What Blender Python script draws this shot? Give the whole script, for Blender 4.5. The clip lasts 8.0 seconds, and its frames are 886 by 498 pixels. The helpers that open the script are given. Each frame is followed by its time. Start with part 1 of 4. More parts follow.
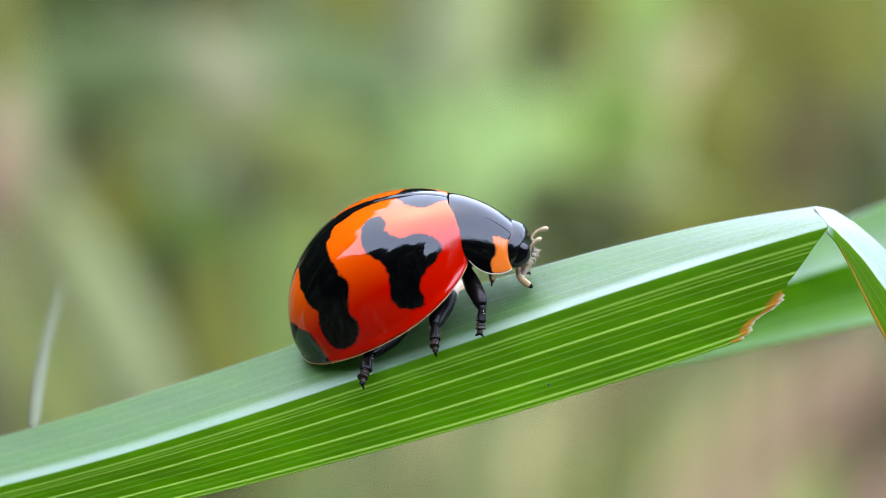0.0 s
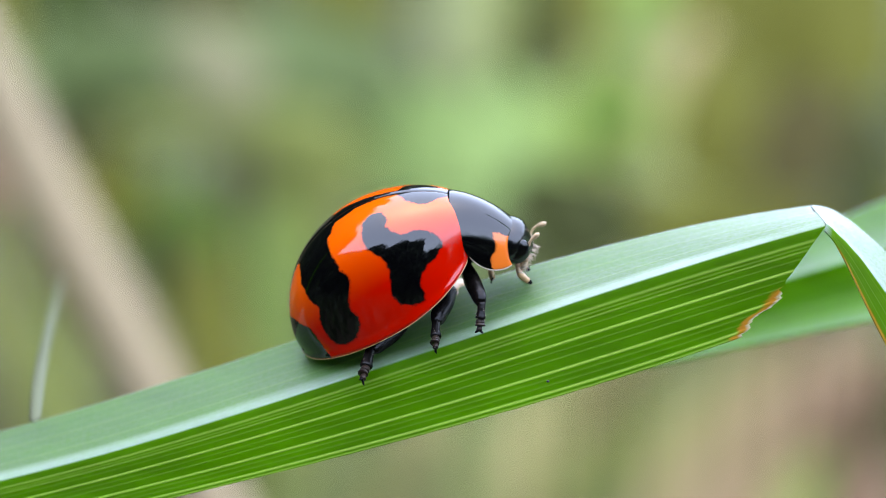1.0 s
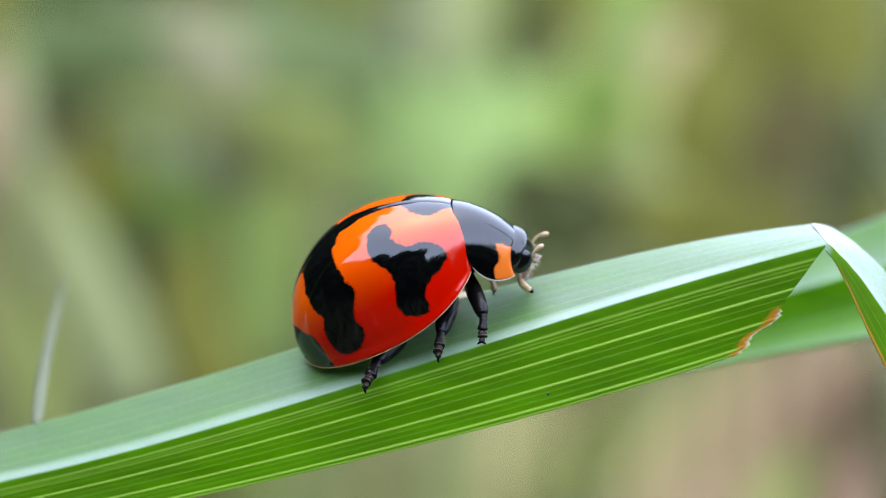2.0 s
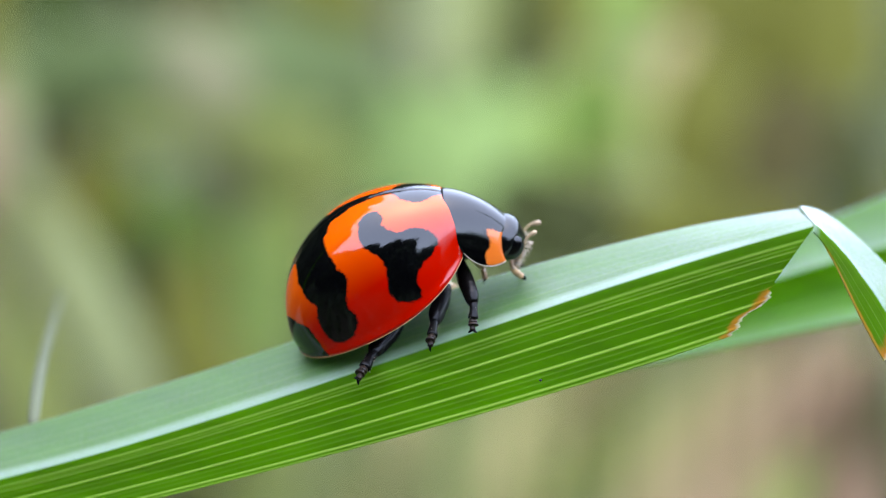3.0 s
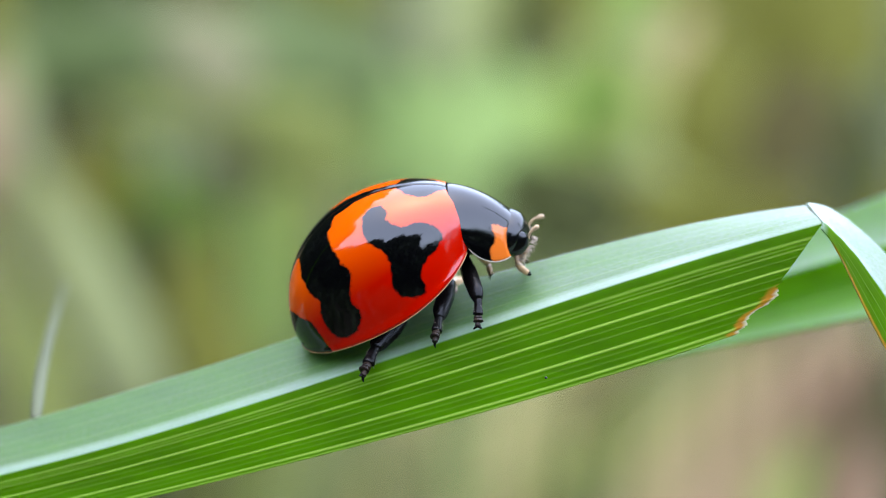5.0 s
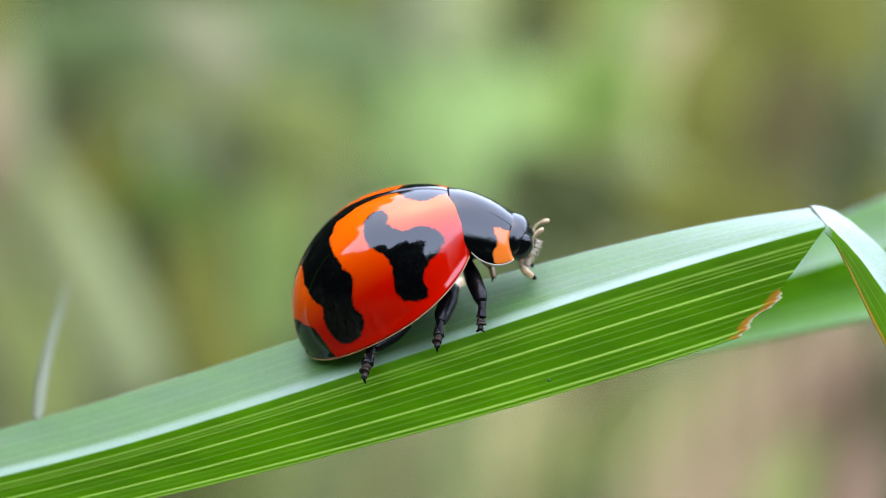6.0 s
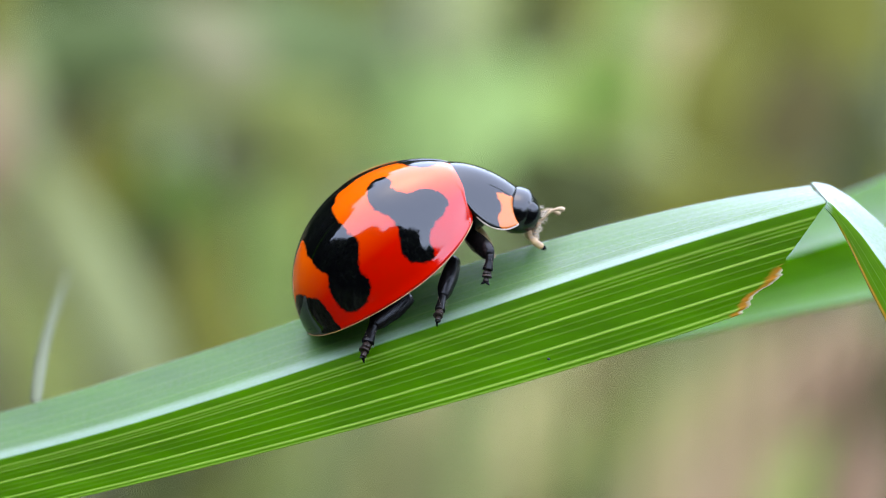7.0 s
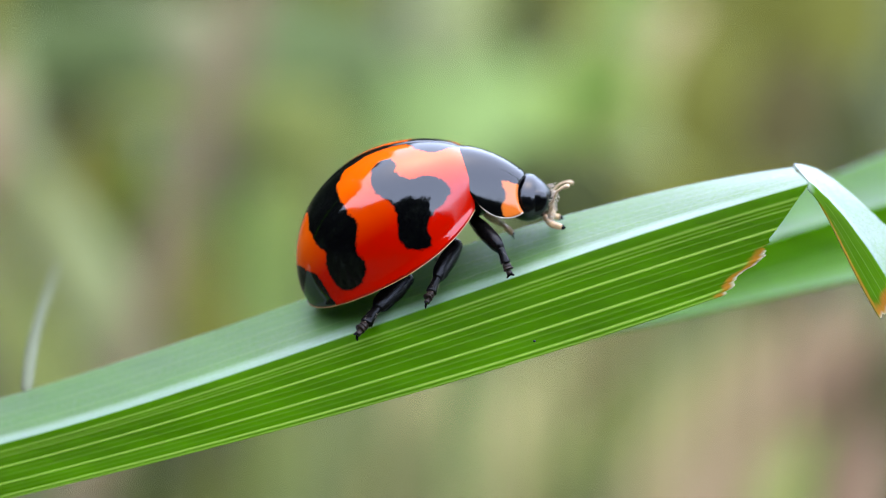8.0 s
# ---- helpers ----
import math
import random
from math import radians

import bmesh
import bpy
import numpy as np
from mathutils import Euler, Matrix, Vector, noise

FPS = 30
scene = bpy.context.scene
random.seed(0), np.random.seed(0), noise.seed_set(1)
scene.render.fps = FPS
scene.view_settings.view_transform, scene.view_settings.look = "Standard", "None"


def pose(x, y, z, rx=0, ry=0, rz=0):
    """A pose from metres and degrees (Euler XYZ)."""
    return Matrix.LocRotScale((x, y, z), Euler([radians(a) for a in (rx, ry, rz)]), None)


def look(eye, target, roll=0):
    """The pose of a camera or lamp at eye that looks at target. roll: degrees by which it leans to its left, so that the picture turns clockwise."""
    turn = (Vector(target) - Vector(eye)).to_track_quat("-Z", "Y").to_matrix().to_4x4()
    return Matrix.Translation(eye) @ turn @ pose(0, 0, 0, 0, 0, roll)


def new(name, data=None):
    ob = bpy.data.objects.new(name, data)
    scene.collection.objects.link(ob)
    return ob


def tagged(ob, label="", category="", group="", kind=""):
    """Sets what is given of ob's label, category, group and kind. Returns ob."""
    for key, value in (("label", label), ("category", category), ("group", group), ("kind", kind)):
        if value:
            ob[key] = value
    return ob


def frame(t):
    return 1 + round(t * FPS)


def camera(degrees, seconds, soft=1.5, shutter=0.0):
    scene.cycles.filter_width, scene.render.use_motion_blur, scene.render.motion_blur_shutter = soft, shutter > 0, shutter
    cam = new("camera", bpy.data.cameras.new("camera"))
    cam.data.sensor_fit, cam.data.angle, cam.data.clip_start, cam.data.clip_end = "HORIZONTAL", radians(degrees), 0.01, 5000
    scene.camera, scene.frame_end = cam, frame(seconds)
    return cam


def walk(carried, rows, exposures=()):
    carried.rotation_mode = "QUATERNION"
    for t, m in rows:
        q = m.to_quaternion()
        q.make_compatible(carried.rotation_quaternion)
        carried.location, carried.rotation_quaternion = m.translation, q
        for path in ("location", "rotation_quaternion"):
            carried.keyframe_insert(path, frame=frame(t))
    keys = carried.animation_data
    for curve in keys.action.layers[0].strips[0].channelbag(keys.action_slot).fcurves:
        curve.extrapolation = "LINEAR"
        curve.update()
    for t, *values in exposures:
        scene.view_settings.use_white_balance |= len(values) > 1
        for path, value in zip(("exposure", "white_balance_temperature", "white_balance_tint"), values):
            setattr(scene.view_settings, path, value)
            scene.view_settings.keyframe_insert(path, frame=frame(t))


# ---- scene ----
MM = 0.001
TILT = 14.0
STAND = Matrix.Translation((0, 0, 0.32)) @ Matrix.Rotation(radians(-TILT), 4, "X")   # the leaf's own upright: x along, y away, z up
REACH = 57.802                                                                       # lens to plane of focus, mm


def place(x, y, z, rx=0, ry=0, rz=0):
    """A pose in the leaf's space, in millimetres and degrees."""
    return pose(x * MM, y * MM, z * MM, rx, ry, rz)


def spot(x, z, y=0.0):
    """A place seen at x, z on the plane of focus, pushed along the line of sight to the depth y; millimetres."""
    k = (REACH + y) / REACH
    return Vector((x * k, y, z * k))


# ---------------------------------------------------------------- camera
cam = camera(20.0, 8.0, soft=0.42, shutter=0.3)
cam.data.dof.use_dof = True
cam.data.dof.focus_distance = 57.6 * MM
cam.data.dof.aperture_fstop = 52.0
PATH = [
    (0, -0.000, 0.000, -0.000, -0.000, -0.000, -0.000),
    (0.5, -0.140, -0.285, 0.219, -0.131, -0.154, -0.125),
    (1, -0.175, -0.338, 0.098, -0.162, -0.215, -0.171),
    (1.2, -0.424, -0.509, 0.519, -0.322, -1.005, -0.296),
    (2.3, -0.653, -0.759, 0.658, -0.455, -1.337, -0.544),
    (2.5, -0.541, -0.706, 0.559, -0.383, -0.658, -0.530),
    (3, -0.422, -1.049, 0.059, -0.106, -0.147, -0.557),
    (3.5, -0.347, -1.383, 0.071, -0.084, -0.146, -0.557),
    (4, -0.432, -0.971, 0.299, -0.198, -0.463, -0.463),
    (4.5, -0.394, -0.818, 0.204, -0.351, -0.296, -0.426),
    (5.8, -0.465, -0.514, 0.607, -0.642, -0.492, -0.425),
    (6, -0.463, -0.524, 0.598, -0.680, -0.488, -0.412),
    (6.5, -0.454, -0.580, 0.483, -0.712, -0.265, -0.371),
    (7, -0.266, -0.256, 0.078, -0.653, -0.145, -0.257),
    (7.5, -0.112, -0.284, -0.231, -0.589, 0.185, -0.256),
    (8, -0.067, -0.728, -0.338, -0.600, 0.415, -0.386),
]
walk(cam, [(t, STAND @ place(x, y - REACH, z, rx, ry, rz) @ pose(0, 0, 0, 90)) for t, x, y, z, rx, ry, rz in PATH],
     [(0.0, 3.33, 8200.0, 11.0), (8.0, 3.33, 8200.0, 11.0)])

# ---------------------------------------------------------------- light
world = bpy.data.worlds.new("sky")
scene.world = world
world.use_nodes = True
wn = world.node_tree.nodes
sky = wn.new("ShaderNodeTexSky")
sky.sky_type = "NISHITA"
sky.sun_disc = False
sky.sun_elevation, sky.sun_rotation = radians(89), radians(0)
sky.air_density, sky.dust_density, sky.ozone_density = 1.0, 0.7, 1.0
world.node_tree.links.new(sky.outputs[0], wn["Background"].inputs[0])
wn["Background"].inputs[1].default_value = 0.08
sun_data = bpy.data.lights.new("sun", "SUN")
sun_data.energy, sun_data.angle, sun_data.color = 1.75, radians(150), (0.47, 0.60, 1.0)
sun = new("sun", sun_data)
sun.matrix_world = look((0, math.cos(radians(89)), 1 + math.sin(radians(89))), (0, 0, 1))


# ---------------------------------------------------------------- materials
def nodes_of(name):
    m = bpy.data.materials.new(name)
    m.use_nodes = True
    t = m.node_tree
    return m, t, t.nodes["Principled BSDF"], t.nodes["Material Output"]


def link(t, a, b):
    t.links.new(a, b)


def math_node(t, op, a, b=0.0, clamp=False):
    n = t.nodes.new("ShaderNodeMath")
    n.operation, n.use_clamp = op, clamp
    for i, v in enumerate((a, b)):
        if isinstance(v, (int, float)):
            n.inputs[i].default_value = v
        else:
            link(t, v, n.inputs[i])
    return n.outputs[0]


def attr(t, name):
    n = t.nodes.new("ShaderNodeAttribute")
    n.attribute_name = name
    return n.outputs["Fac"]


def grain(t, scale, detail=3.0, stretch=(1, 1, 1), rough=0.55):
    """Noise at so many bumps a metre, in object space."""
    co = t.nodes.new("ShaderNodeTexCoord")
    mp = t.nodes.new("ShaderNodeMapping")
    mp.inputs["Scale"].default_value = stretch
    n = t.nodes.new("ShaderNodeTexNoise")
    n.inputs["Scale"].default_value, n.inputs["Detail"].default_value, n.inputs["Roughness"].default_value = scale, detail, rough
    link(t, co.outputs["Object"], mp.inputs[0])
    link(t, mp.outputs[0], n.inputs["Vector"])
    return n.outputs["Fac"]


def ramp(t, fac, lo, hi, a, b):
    """Colour from a to b as fac goes from lo to hi."""
    n = t.nodes.new("ShaderNodeValToRGB")
    e = n.color_ramp.elements
    e[0].position, e[0].color = lo, (*a, 1)
    e[1].position, e[1].color = hi, (*b, 1)
    link(t, fac, n.inputs[0])
    return n.outputs[0]


def blend(t, fac, a, b):
    n = t.nodes.new("ShaderNodeMix")
    n.data_type = "RGBA"
    for sock, v in ((n.inputs[0], fac), (n.inputs[6], a), (n.inputs[7], b)):
        if isinstance(v, (int, float)):
            sock.default_value = v
        elif isinstance(v, tuple):
            sock.default_value = (*v, 1)
        else:
            link(t, v, sock)
    return n.outputs[2]


def bump(t, bsdf, height, strength, distance):
    n = t.nodes.new("ShaderNodeBump")
    n.inputs["Strength"].default_value, n.inputs["Distance"].default_value = strength, distance
    link(t, height, n.inputs["Height"])
    link(t, n.outputs[0], bsdf.inputs["Normal"])


def shell_material(name, body, mark, rough=0.055, flank_shade=None):
    """Polished chitin: body colour, painted darker towards the rim as if less light fell there, with the colour of the
    marks where the attribute falls below nought.
    """
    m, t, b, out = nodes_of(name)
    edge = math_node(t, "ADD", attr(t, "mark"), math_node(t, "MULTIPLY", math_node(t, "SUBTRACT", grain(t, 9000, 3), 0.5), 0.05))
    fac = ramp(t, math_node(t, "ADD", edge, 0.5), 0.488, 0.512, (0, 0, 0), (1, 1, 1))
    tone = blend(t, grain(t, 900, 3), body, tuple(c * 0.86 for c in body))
    if flank_shade:
        tone = blend(t, attr(t, "flank_shade"), tone, flank_shade)
    link(t, blend(t, fac, mark, tone), b.inputs["Base Color"])
    b.inputs["Roughness"].default_value = rough
    b.inputs["IOR"].default_value = 1.52
    pits = t.nodes.new("ShaderNodeTexVoronoi")
    pits.inputs["Scale"].default_value = 9000
    co = t.nodes.new("ShaderNodeTexCoord")
    link(t, co.outputs["Object"], pits.inputs["Vector"])
    bump(t, b, math_node(t, "ADD", pits.outputs["Distance"], grain(t, 2500, 3)), 0.06, 0.00001)
    return m


def plain_material(name, colour, rough=0.5, vary=0.3, scale=3000, coat=0.0, relief=0.3, depth=0.00001, gloss=0.5):
    m, t, b, out = nodes_of(name)
    link(t, ramp(t, grain(t, scale, 5), 0.3, 0.7, tuple(c * (1 - vary) for c in colour), tuple(min(1, c * (1 + vary)) for c in colour)), b.inputs["Base Color"])
    b.inputs["Roughness"].default_value = rough
    b.inputs["Coat Weight"].default_value = coat
    b.inputs["Specular IOR Level"].default_value = gloss
    bump(t, b, grain(t, scale * 3, 3), relief, depth)
    return m


def leaf_material(name, green, vein, dry=(0.50, 0.15, 0.018), wax=1.78, through_light=0.6, rough=0.46, rib=0.55):
    """A grass blade: green with pale veins and dried rims by the attributes, waxy, letting light through. Part of the
    upper half's sky sheen is in its colour.
    """
    m, t, b, out = nodes_of(name)
    tone = ramp(t, grain(t, 350, 4, (1, 1, 4)), 0.3, 0.7, tuple(c * 0.52 for c in green), tuple(c * 1.2 for c in green))
    fine = math_node(t, "MULTIPLY", grain(t, 6000, 2, (0.05, 1, 1)), 0.4)
    tone = blend(t, fine, tone, tuple(c * 1.5 for c in green))
    wander = math_node(t, "MULTIPLY", grain(t, 500, 2, (0.3, 1, 1)), 5.0)
    files = math_node(t, "SINE", math_node(t, "ADD", math_node(t, "MULTIPLY", attr(t, "across"), 165.0), wander))
    tone = blend(t, math_node(t, "MULTIPLY", files, 0.12, True), tone, tuple(c * 0.55 for c in green))
    col = blend(t, attr(t, "vein"), tone, vein)
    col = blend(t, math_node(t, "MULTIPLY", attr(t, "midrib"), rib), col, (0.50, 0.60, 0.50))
    # sky sheen of the far half, put into the colour, strongest along the crease
    painted_sheen = math_node(t, "MULTIPLY", math_node(t, "SUBTRACT", attr(t, "wax"), 0.4), rib * 0.4)
    col = blend(t, painted_sheen, col, (0.27, 0.51, 0.29))
    dried = ramp(t, math_node(t, "ADD", attr(t, "dry"), math_node(t, "MULTIPLY", math_node(t, "SUBTRACT", grain(t, 3500, 3), 0.5), 0.5)), 0.35, 0.6, (0, 0, 0), (1, 1, 1))
    husk = blend(t, ramp(t, attr(t, "dry"), 0.75, 0.95, (0, 0, 0), (1, 1, 1)), dry, (0.62, 0.52, 0.36))
    col = blend(t, dried, col, husk)
    link(t, col, b.inputs["Base Color"])
    b.inputs["Roughness"].default_value = 0.9
    b.inputs["Specular IOR Level"].default_value = 0.0
    cells = t.nodes.new("ShaderNodeTexVoronoi")
    cells.inputs["Scale"].default_value = 13000
    co = t.nodes.new("ShaderNodeTexCoord")
    mp = t.nodes.new("ShaderNodeMapping")
    mp.inputs["Scale"].default_value = (0.55, 1, 1)
    link(t, co.outputs["Object"], mp.inputs[0])
    link(t, mp.outputs[0], cells.inputs["Vector"])
    relief = math_node(t, "ADD", math_node(t, "ADD", math_node(t, "ADD", grain(t, 9000, 3, (0.4, 1, 1)), math_node(t, "MULTIPLY", files, 0.25)), math_node(t, "MULTIPLY", cells.outputs["Distance"], 1.1)), math_node(t, "MULTIPLY", attr(t, "vein"), 0.5))
    bump(t, b, relief, 0.28, 0.000014)
    tr = t.nodes.new("ShaderNodeBsdfTranslucent")
    link(t, blend(t, 0.55, col, (0.34, 0.80, 0.0)), tr.inputs[0])
    mix = t.nodes.new("ShaderNodeMixShader")
    mix.inputs[0].default_value = through_light
    link(t, b.outputs[0], mix.inputs[1])
    link(t, tr.outputs[0], mix.inputs[2])
    gloss = t.nodes.new("ShaderNodeBsdfGlossy")
    gloss.inputs["Roughness"].default_value = rough
    fres = t.nodes.new("ShaderNodeFresnel")
    fres.inputs["IOR"].default_value = wax
    nb = t.nodes.new("ShaderNodeBump")
    nb.inputs["Strength"].default_value, nb.inputs["Distance"].default_value = 0.3, 0.000012
    link(t, relief, nb.inputs["Height"])
    link(t, nb.outputs[0], gloss.inputs["Normal"])
    top = t.nodes.new("ShaderNodeMixShader")
    speckle = math_node(t, "ADD", math_node(t, "MULTIPLY", grain(t, 15000, 2, (0.55, 1, 1)), 1.2), math_node(t, "ADD", math_node(t, "MULTIPLY", files, 0.08), math_node(t, "MULTIPLY", grain(t, 700, 3, (0.06, 1, 1)), 0.8)))
    link(t, math_node(t, "MULTIPLY", math_node(t, "MULTIPLY", fres.outputs[0], attr(t, "wax")), speckle), top.inputs[0])
    link(t, mix.outputs[0], top.inputs[1])
    link(t, gloss.outputs[0], top.inputs[2])
    link(t, top.outputs[0], out.inputs[0])
    return m


def far_leaf_material(name, colour, vary=0.25, rough=0.55):
    m, t, b, out = nodes_of(name)
    n = math_node(t, "ADD", math_node(t, "MULTIPLY", grain(t, 60, 4, (1, 1, 0.4)), 0.7), math_node(t, "MULTIPLY", grain(t, 900, 2), 0.3))
    link(t, ramp(t, n, 0.3, 0.7, tuple(c * (1 - vary) for c in colour), tuple(min(1, c * (1 + vary)) for c in colour)), b.inputs["Base Color"])
    b.inputs["Roughness"].default_value = rough
    b.inputs["Specular IOR Level"].default_value = 0.12
    bump(t, b, grain(t, 300, 2), 0.12, 0.0002)
    tr = t.nodes.new("ShaderNodeBsdfTranslucent")
    tr.inputs[0].default_value = (*colour, 1)
    mix = t.nodes.new("ShaderNodeMixShader")
    mix.inputs[0].default_value = 0.3
    link(t, b.outputs[0], mix.inputs[1])
    link(t, tr.outputs[0], mix.inputs[2])
    link(t, mix.outputs[0], out.inputs[0])
    return m


def island_material(name, a, b_):
    """Joined grass: every blade its own tone between two colours."""
    m, t, b, out = nodes_of(name)
    g = t.nodes.new("ShaderNodeNewGeometry")
    col = ramp(t, g.outputs["Random Per Island"], 0.0, 1.0, a, b_)
    col = blend(t, math_node(t, "MULTIPLY", grain(t, 40, 3), 0.5), col, tuple(0.6 * (p + q) / 2 for p, q in zip(a, b_)))
    link(t, col, b.inputs["Base Color"])
    b.inputs["Roughness"].default_value = 0.5
    return m


# dark red low down stands in for light falling off towards the rim
RED = shell_material("red_shell", (0.68, 0.085, 0.003), (0.0008, 0.0008, 0.001), flank_shade=(0.38, 0.003, 0.0003))
NECK = shell_material("black_shell", (0.0008, 0.0008, 0.001), (0.58, 0.12, 0.015))
CHITIN = plain_material("black_chitin", (0.003, 0.0023, 0.002), 0.26, 0.6, 5000, 0.0, 0.5, 0.00002, 0.16)
AMBER = plain_material("amber_chitin", (0.50, 0.30, 0.14), 0.4, 0.35, 6000, 0.2)
PALE = plain_material("pale_bristle", (0.42, 0.33, 0.24), 0.5, 0.25, 6000)
HEAD = plain_material("black_head", (0.0012, 0.0012, 0.0015), 0.16, 0.5, 6000, 0.0, 0.35, 0.00001, 0.55)
EYE = plain_material("eye", (0.001, 0.001, 0.0012), 0.12, 0.4, 9000, 0.0, 0.4)
FEELER = plain_material("amber_feeler", (0.40, 0.27, 0.15), 0.45, 0.35, 7000)
FOOT = plain_material("brown_chitin", (0.014, 0.008, 0.005), 0.4, 0.8, 6000, 0.0, 0.5, 0.00002, 0.2)
RIM = plain_material("amber_rim", (0.30, 0.15, 0.05), 0.35, 0.3, 4000, 0.4)
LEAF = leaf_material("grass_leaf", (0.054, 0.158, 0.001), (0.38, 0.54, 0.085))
LEAF_BEHIND = leaf_material("grass_leaf_behind", (0.058, 0.18, 0.003), (0.18, 0.34, 0.05), wax=1.4, rib=0.2)
HAIR = far_leaf_material("pale_hair", (0.14, 0.155, 0.09), 0.15, 0.6)
SPECK = plain_material("dark_speck", (0.01, 0.012, 0.008), 0.6, 0.3, 9000)
SOIL = far_leaf_material("litter", (0.075, 0.07, 0.045), 0.3, 0.9)


# ---------------------------------------------------------------- mesh helpers
def mesh_of(name, verts, faces, scale=MM, smooth=True):
    me = bpy.data.meshes.new(name)
    me.from_pydata([tuple(c * scale for c in v) for v in verts], [], faces)
    me.polygons.foreach_set("use_smooth", [smooth] * len(me.polygons))
    me.update()
    return me


def put_attr(me, name, values):
    a = me.attributes.new(name, "FLOAT", "POINT")
    a.data.foreach_set("value", [float(v) for v in values])


def thing(name, me, material, label, category, m=None, group="", kind=""):
    ob = new(name, me)
    if me is not None:
        me.materials.append(material)
    ob.matrix_world = STAND if m is None else m
    return tagged(ob, label, category, group, kind)


def part(name, me, material, parent, label="", m=None):
    ob = new(name, me)
    if me is not None and not me.materials:
        me.materials.append(material)
    ob.parent = parent
    if m is not None:
        ob.matrix_basis = m
    return tagged(ob, label) if label else ob


def grid_faces(rows, cols, closed=False):
    n = cols if closed else cols - 1
    return [(i * cols + j, i * cols + (j + 1) % cols, (i + 1) * cols + (j + 1) % cols, (i + 1) * cols + j) for i in range(rows - 1) for j in range(n)]


def tube(points, radii, sides=12, squash=1.0):
    """Rounded, tapered tube along points; its ends are closed."""
    pts = [Vector(p) for p in points]
    verts = []
    up = Vector((0, 1, 0.01))
    for i, p in enumerate(pts):
        d = (pts[min(i + 1, len(pts) - 1)] - pts[max(i - 1, 0)]).normalized()
        a = d.cross(up).normalized()
        b = a.cross(d)
        for k in range(sides):
            w = 2 * math.pi * k / sides
            verts.append(p + radii[i] * (math.cos(w) * a + squash * math.sin(w) * b))
    faces = grid_faces(len(pts), sides, True)
    verts += [pts[0], pts[-1]]
    n = len(verts)
    faces += [(n - 2, (k + 1) % sides, k) for k in range(sides)]
    base = (len(pts) - 1) * sides
    faces += [(n - 1, base + k, base + (k + 1) % sides) for k in range(sides)]
    return verts, faces


def limb(points, radii, steps=14, sides=12, squash=1.0):
    """A tube through a few points, its girth eased between them and rounded off at both ends."""
    pts = [Vector(p) for p in points]
    out, rad = [], []
    n = len(pts) - 1
    for i in range(steps + 1):
        u = i / steps * n
        k = min(int(u), n - 1)
        f = u - k
        p0, p1, p2, p3 = pts[max(k - 1, 0)], pts[k], pts[k + 1], pts[min(k + 2, n)]
        out.append(0.5 * (2 * p1 + (p2 - p0) * f + (2 * p0 - 5 * p1 + 4 * p2 - p3) * f * f + (3 * p1 - p0 - 3 * p2 + p3) * f ** 3))
        cap = min(1, math.sqrt(max(0.02, 1 - (1 - min(i, steps - i) / 1.6) ** 2))) if min(i, steps - i) < 1.6 else 1
        rad.append((radii[k] + (radii[k + 1] - radii[k]) * (f * f * (3 - 2 * f))) * cap)
    return tube(out, rad, sides, squash)


def joined(*shapes):
    verts, faces = [], []
    for v, f in shapes:
        faces += [tuple(i + len(verts) for i in q) for q in f]
        verts += list(v)
    return verts, faces


def ball(c, r, rows=12, cols=18):
    """An egg with centre c and three half axes r."""
    verts = []
    for i in range(rows + 1):
        a = math.pi * (0.02 + 0.96 * i / rows)
        for j in range(cols):
            b = 2 * math.pi * j / cols
            verts.append((c[0] + r[0] * math.sin(a) * math.cos(b), c[1] + r[1] * math.sin(a) * math.sin(b), c[2] + r[2] * math.cos(a)))
    faces = grid_faces(rows + 1, cols, True)
    faces += [tuple(range(cols - 1, -1, -1)), tuple(rows * cols + k for k in range(cols))]
    return verts, faces


def bezier(c, u):
    w = 1 - u
    return w ** 3 * c[0] + 3 * u * w * w * c[1] + 3 * u * u * w * c[2] + u ** 3 * c[3]


# ---------------------------------------------------------------- the ground
def ground():
    n = 90
    verts, faces = [], []
    for i in range(n + 1):
        r = 0.02 * (1.105 ** i) - 0.02
        for j in range(64):
            a = 2 * math.pi * j / 64
            x, y = r * math.cos(a), r * math.sin(a)
            verts.append((x, y, 0.02 * noise.noise((x * 6, y * 6, 0)) * min(1, r) + 0.006 * noise.noise((x * 40, y * 40, 3)) * min(1, 3 / (1 + r))))
    return thing("ground", mesh_of("ground", verts, grid_faces(n + 1, 64, True), 1.0), SOIL, "brown soil covered with dry plant litter", "ground", Matrix.Identity(4), kind="structure")


ground()


# ---------------------------------------------------------------- the grass blade with the beetle
VEINS_NEAR = ((-0.14, 0.02, 0.6), (-0.19, 0.012, 0.3), (-0.235, 0.013, 0.5), (-0.31, 0.01, 0.2), (-0.42, 0.017, 1.0), (-0.50, 0.01, 0.2), (-0.58, 0.012, 0.25),
              (-0.715, 0.017, 1.0), (-0.78, 0.01, 0.25), (-0.85, 0.01, 0.2), (-0.935, 0.017, 1.0), (-0.99, 0.015, 0.6))
VEINS_FAR = ((0.15, 0.02, 0.3), (0.30, 0.018, 0.6), (0.45, 0.015, 0.4), (0.60, 0.018, 0.6), (0.74, 0.014, 0.4), (0.88, 0.016, 0.5), (0.98, 0.02, 0.5))


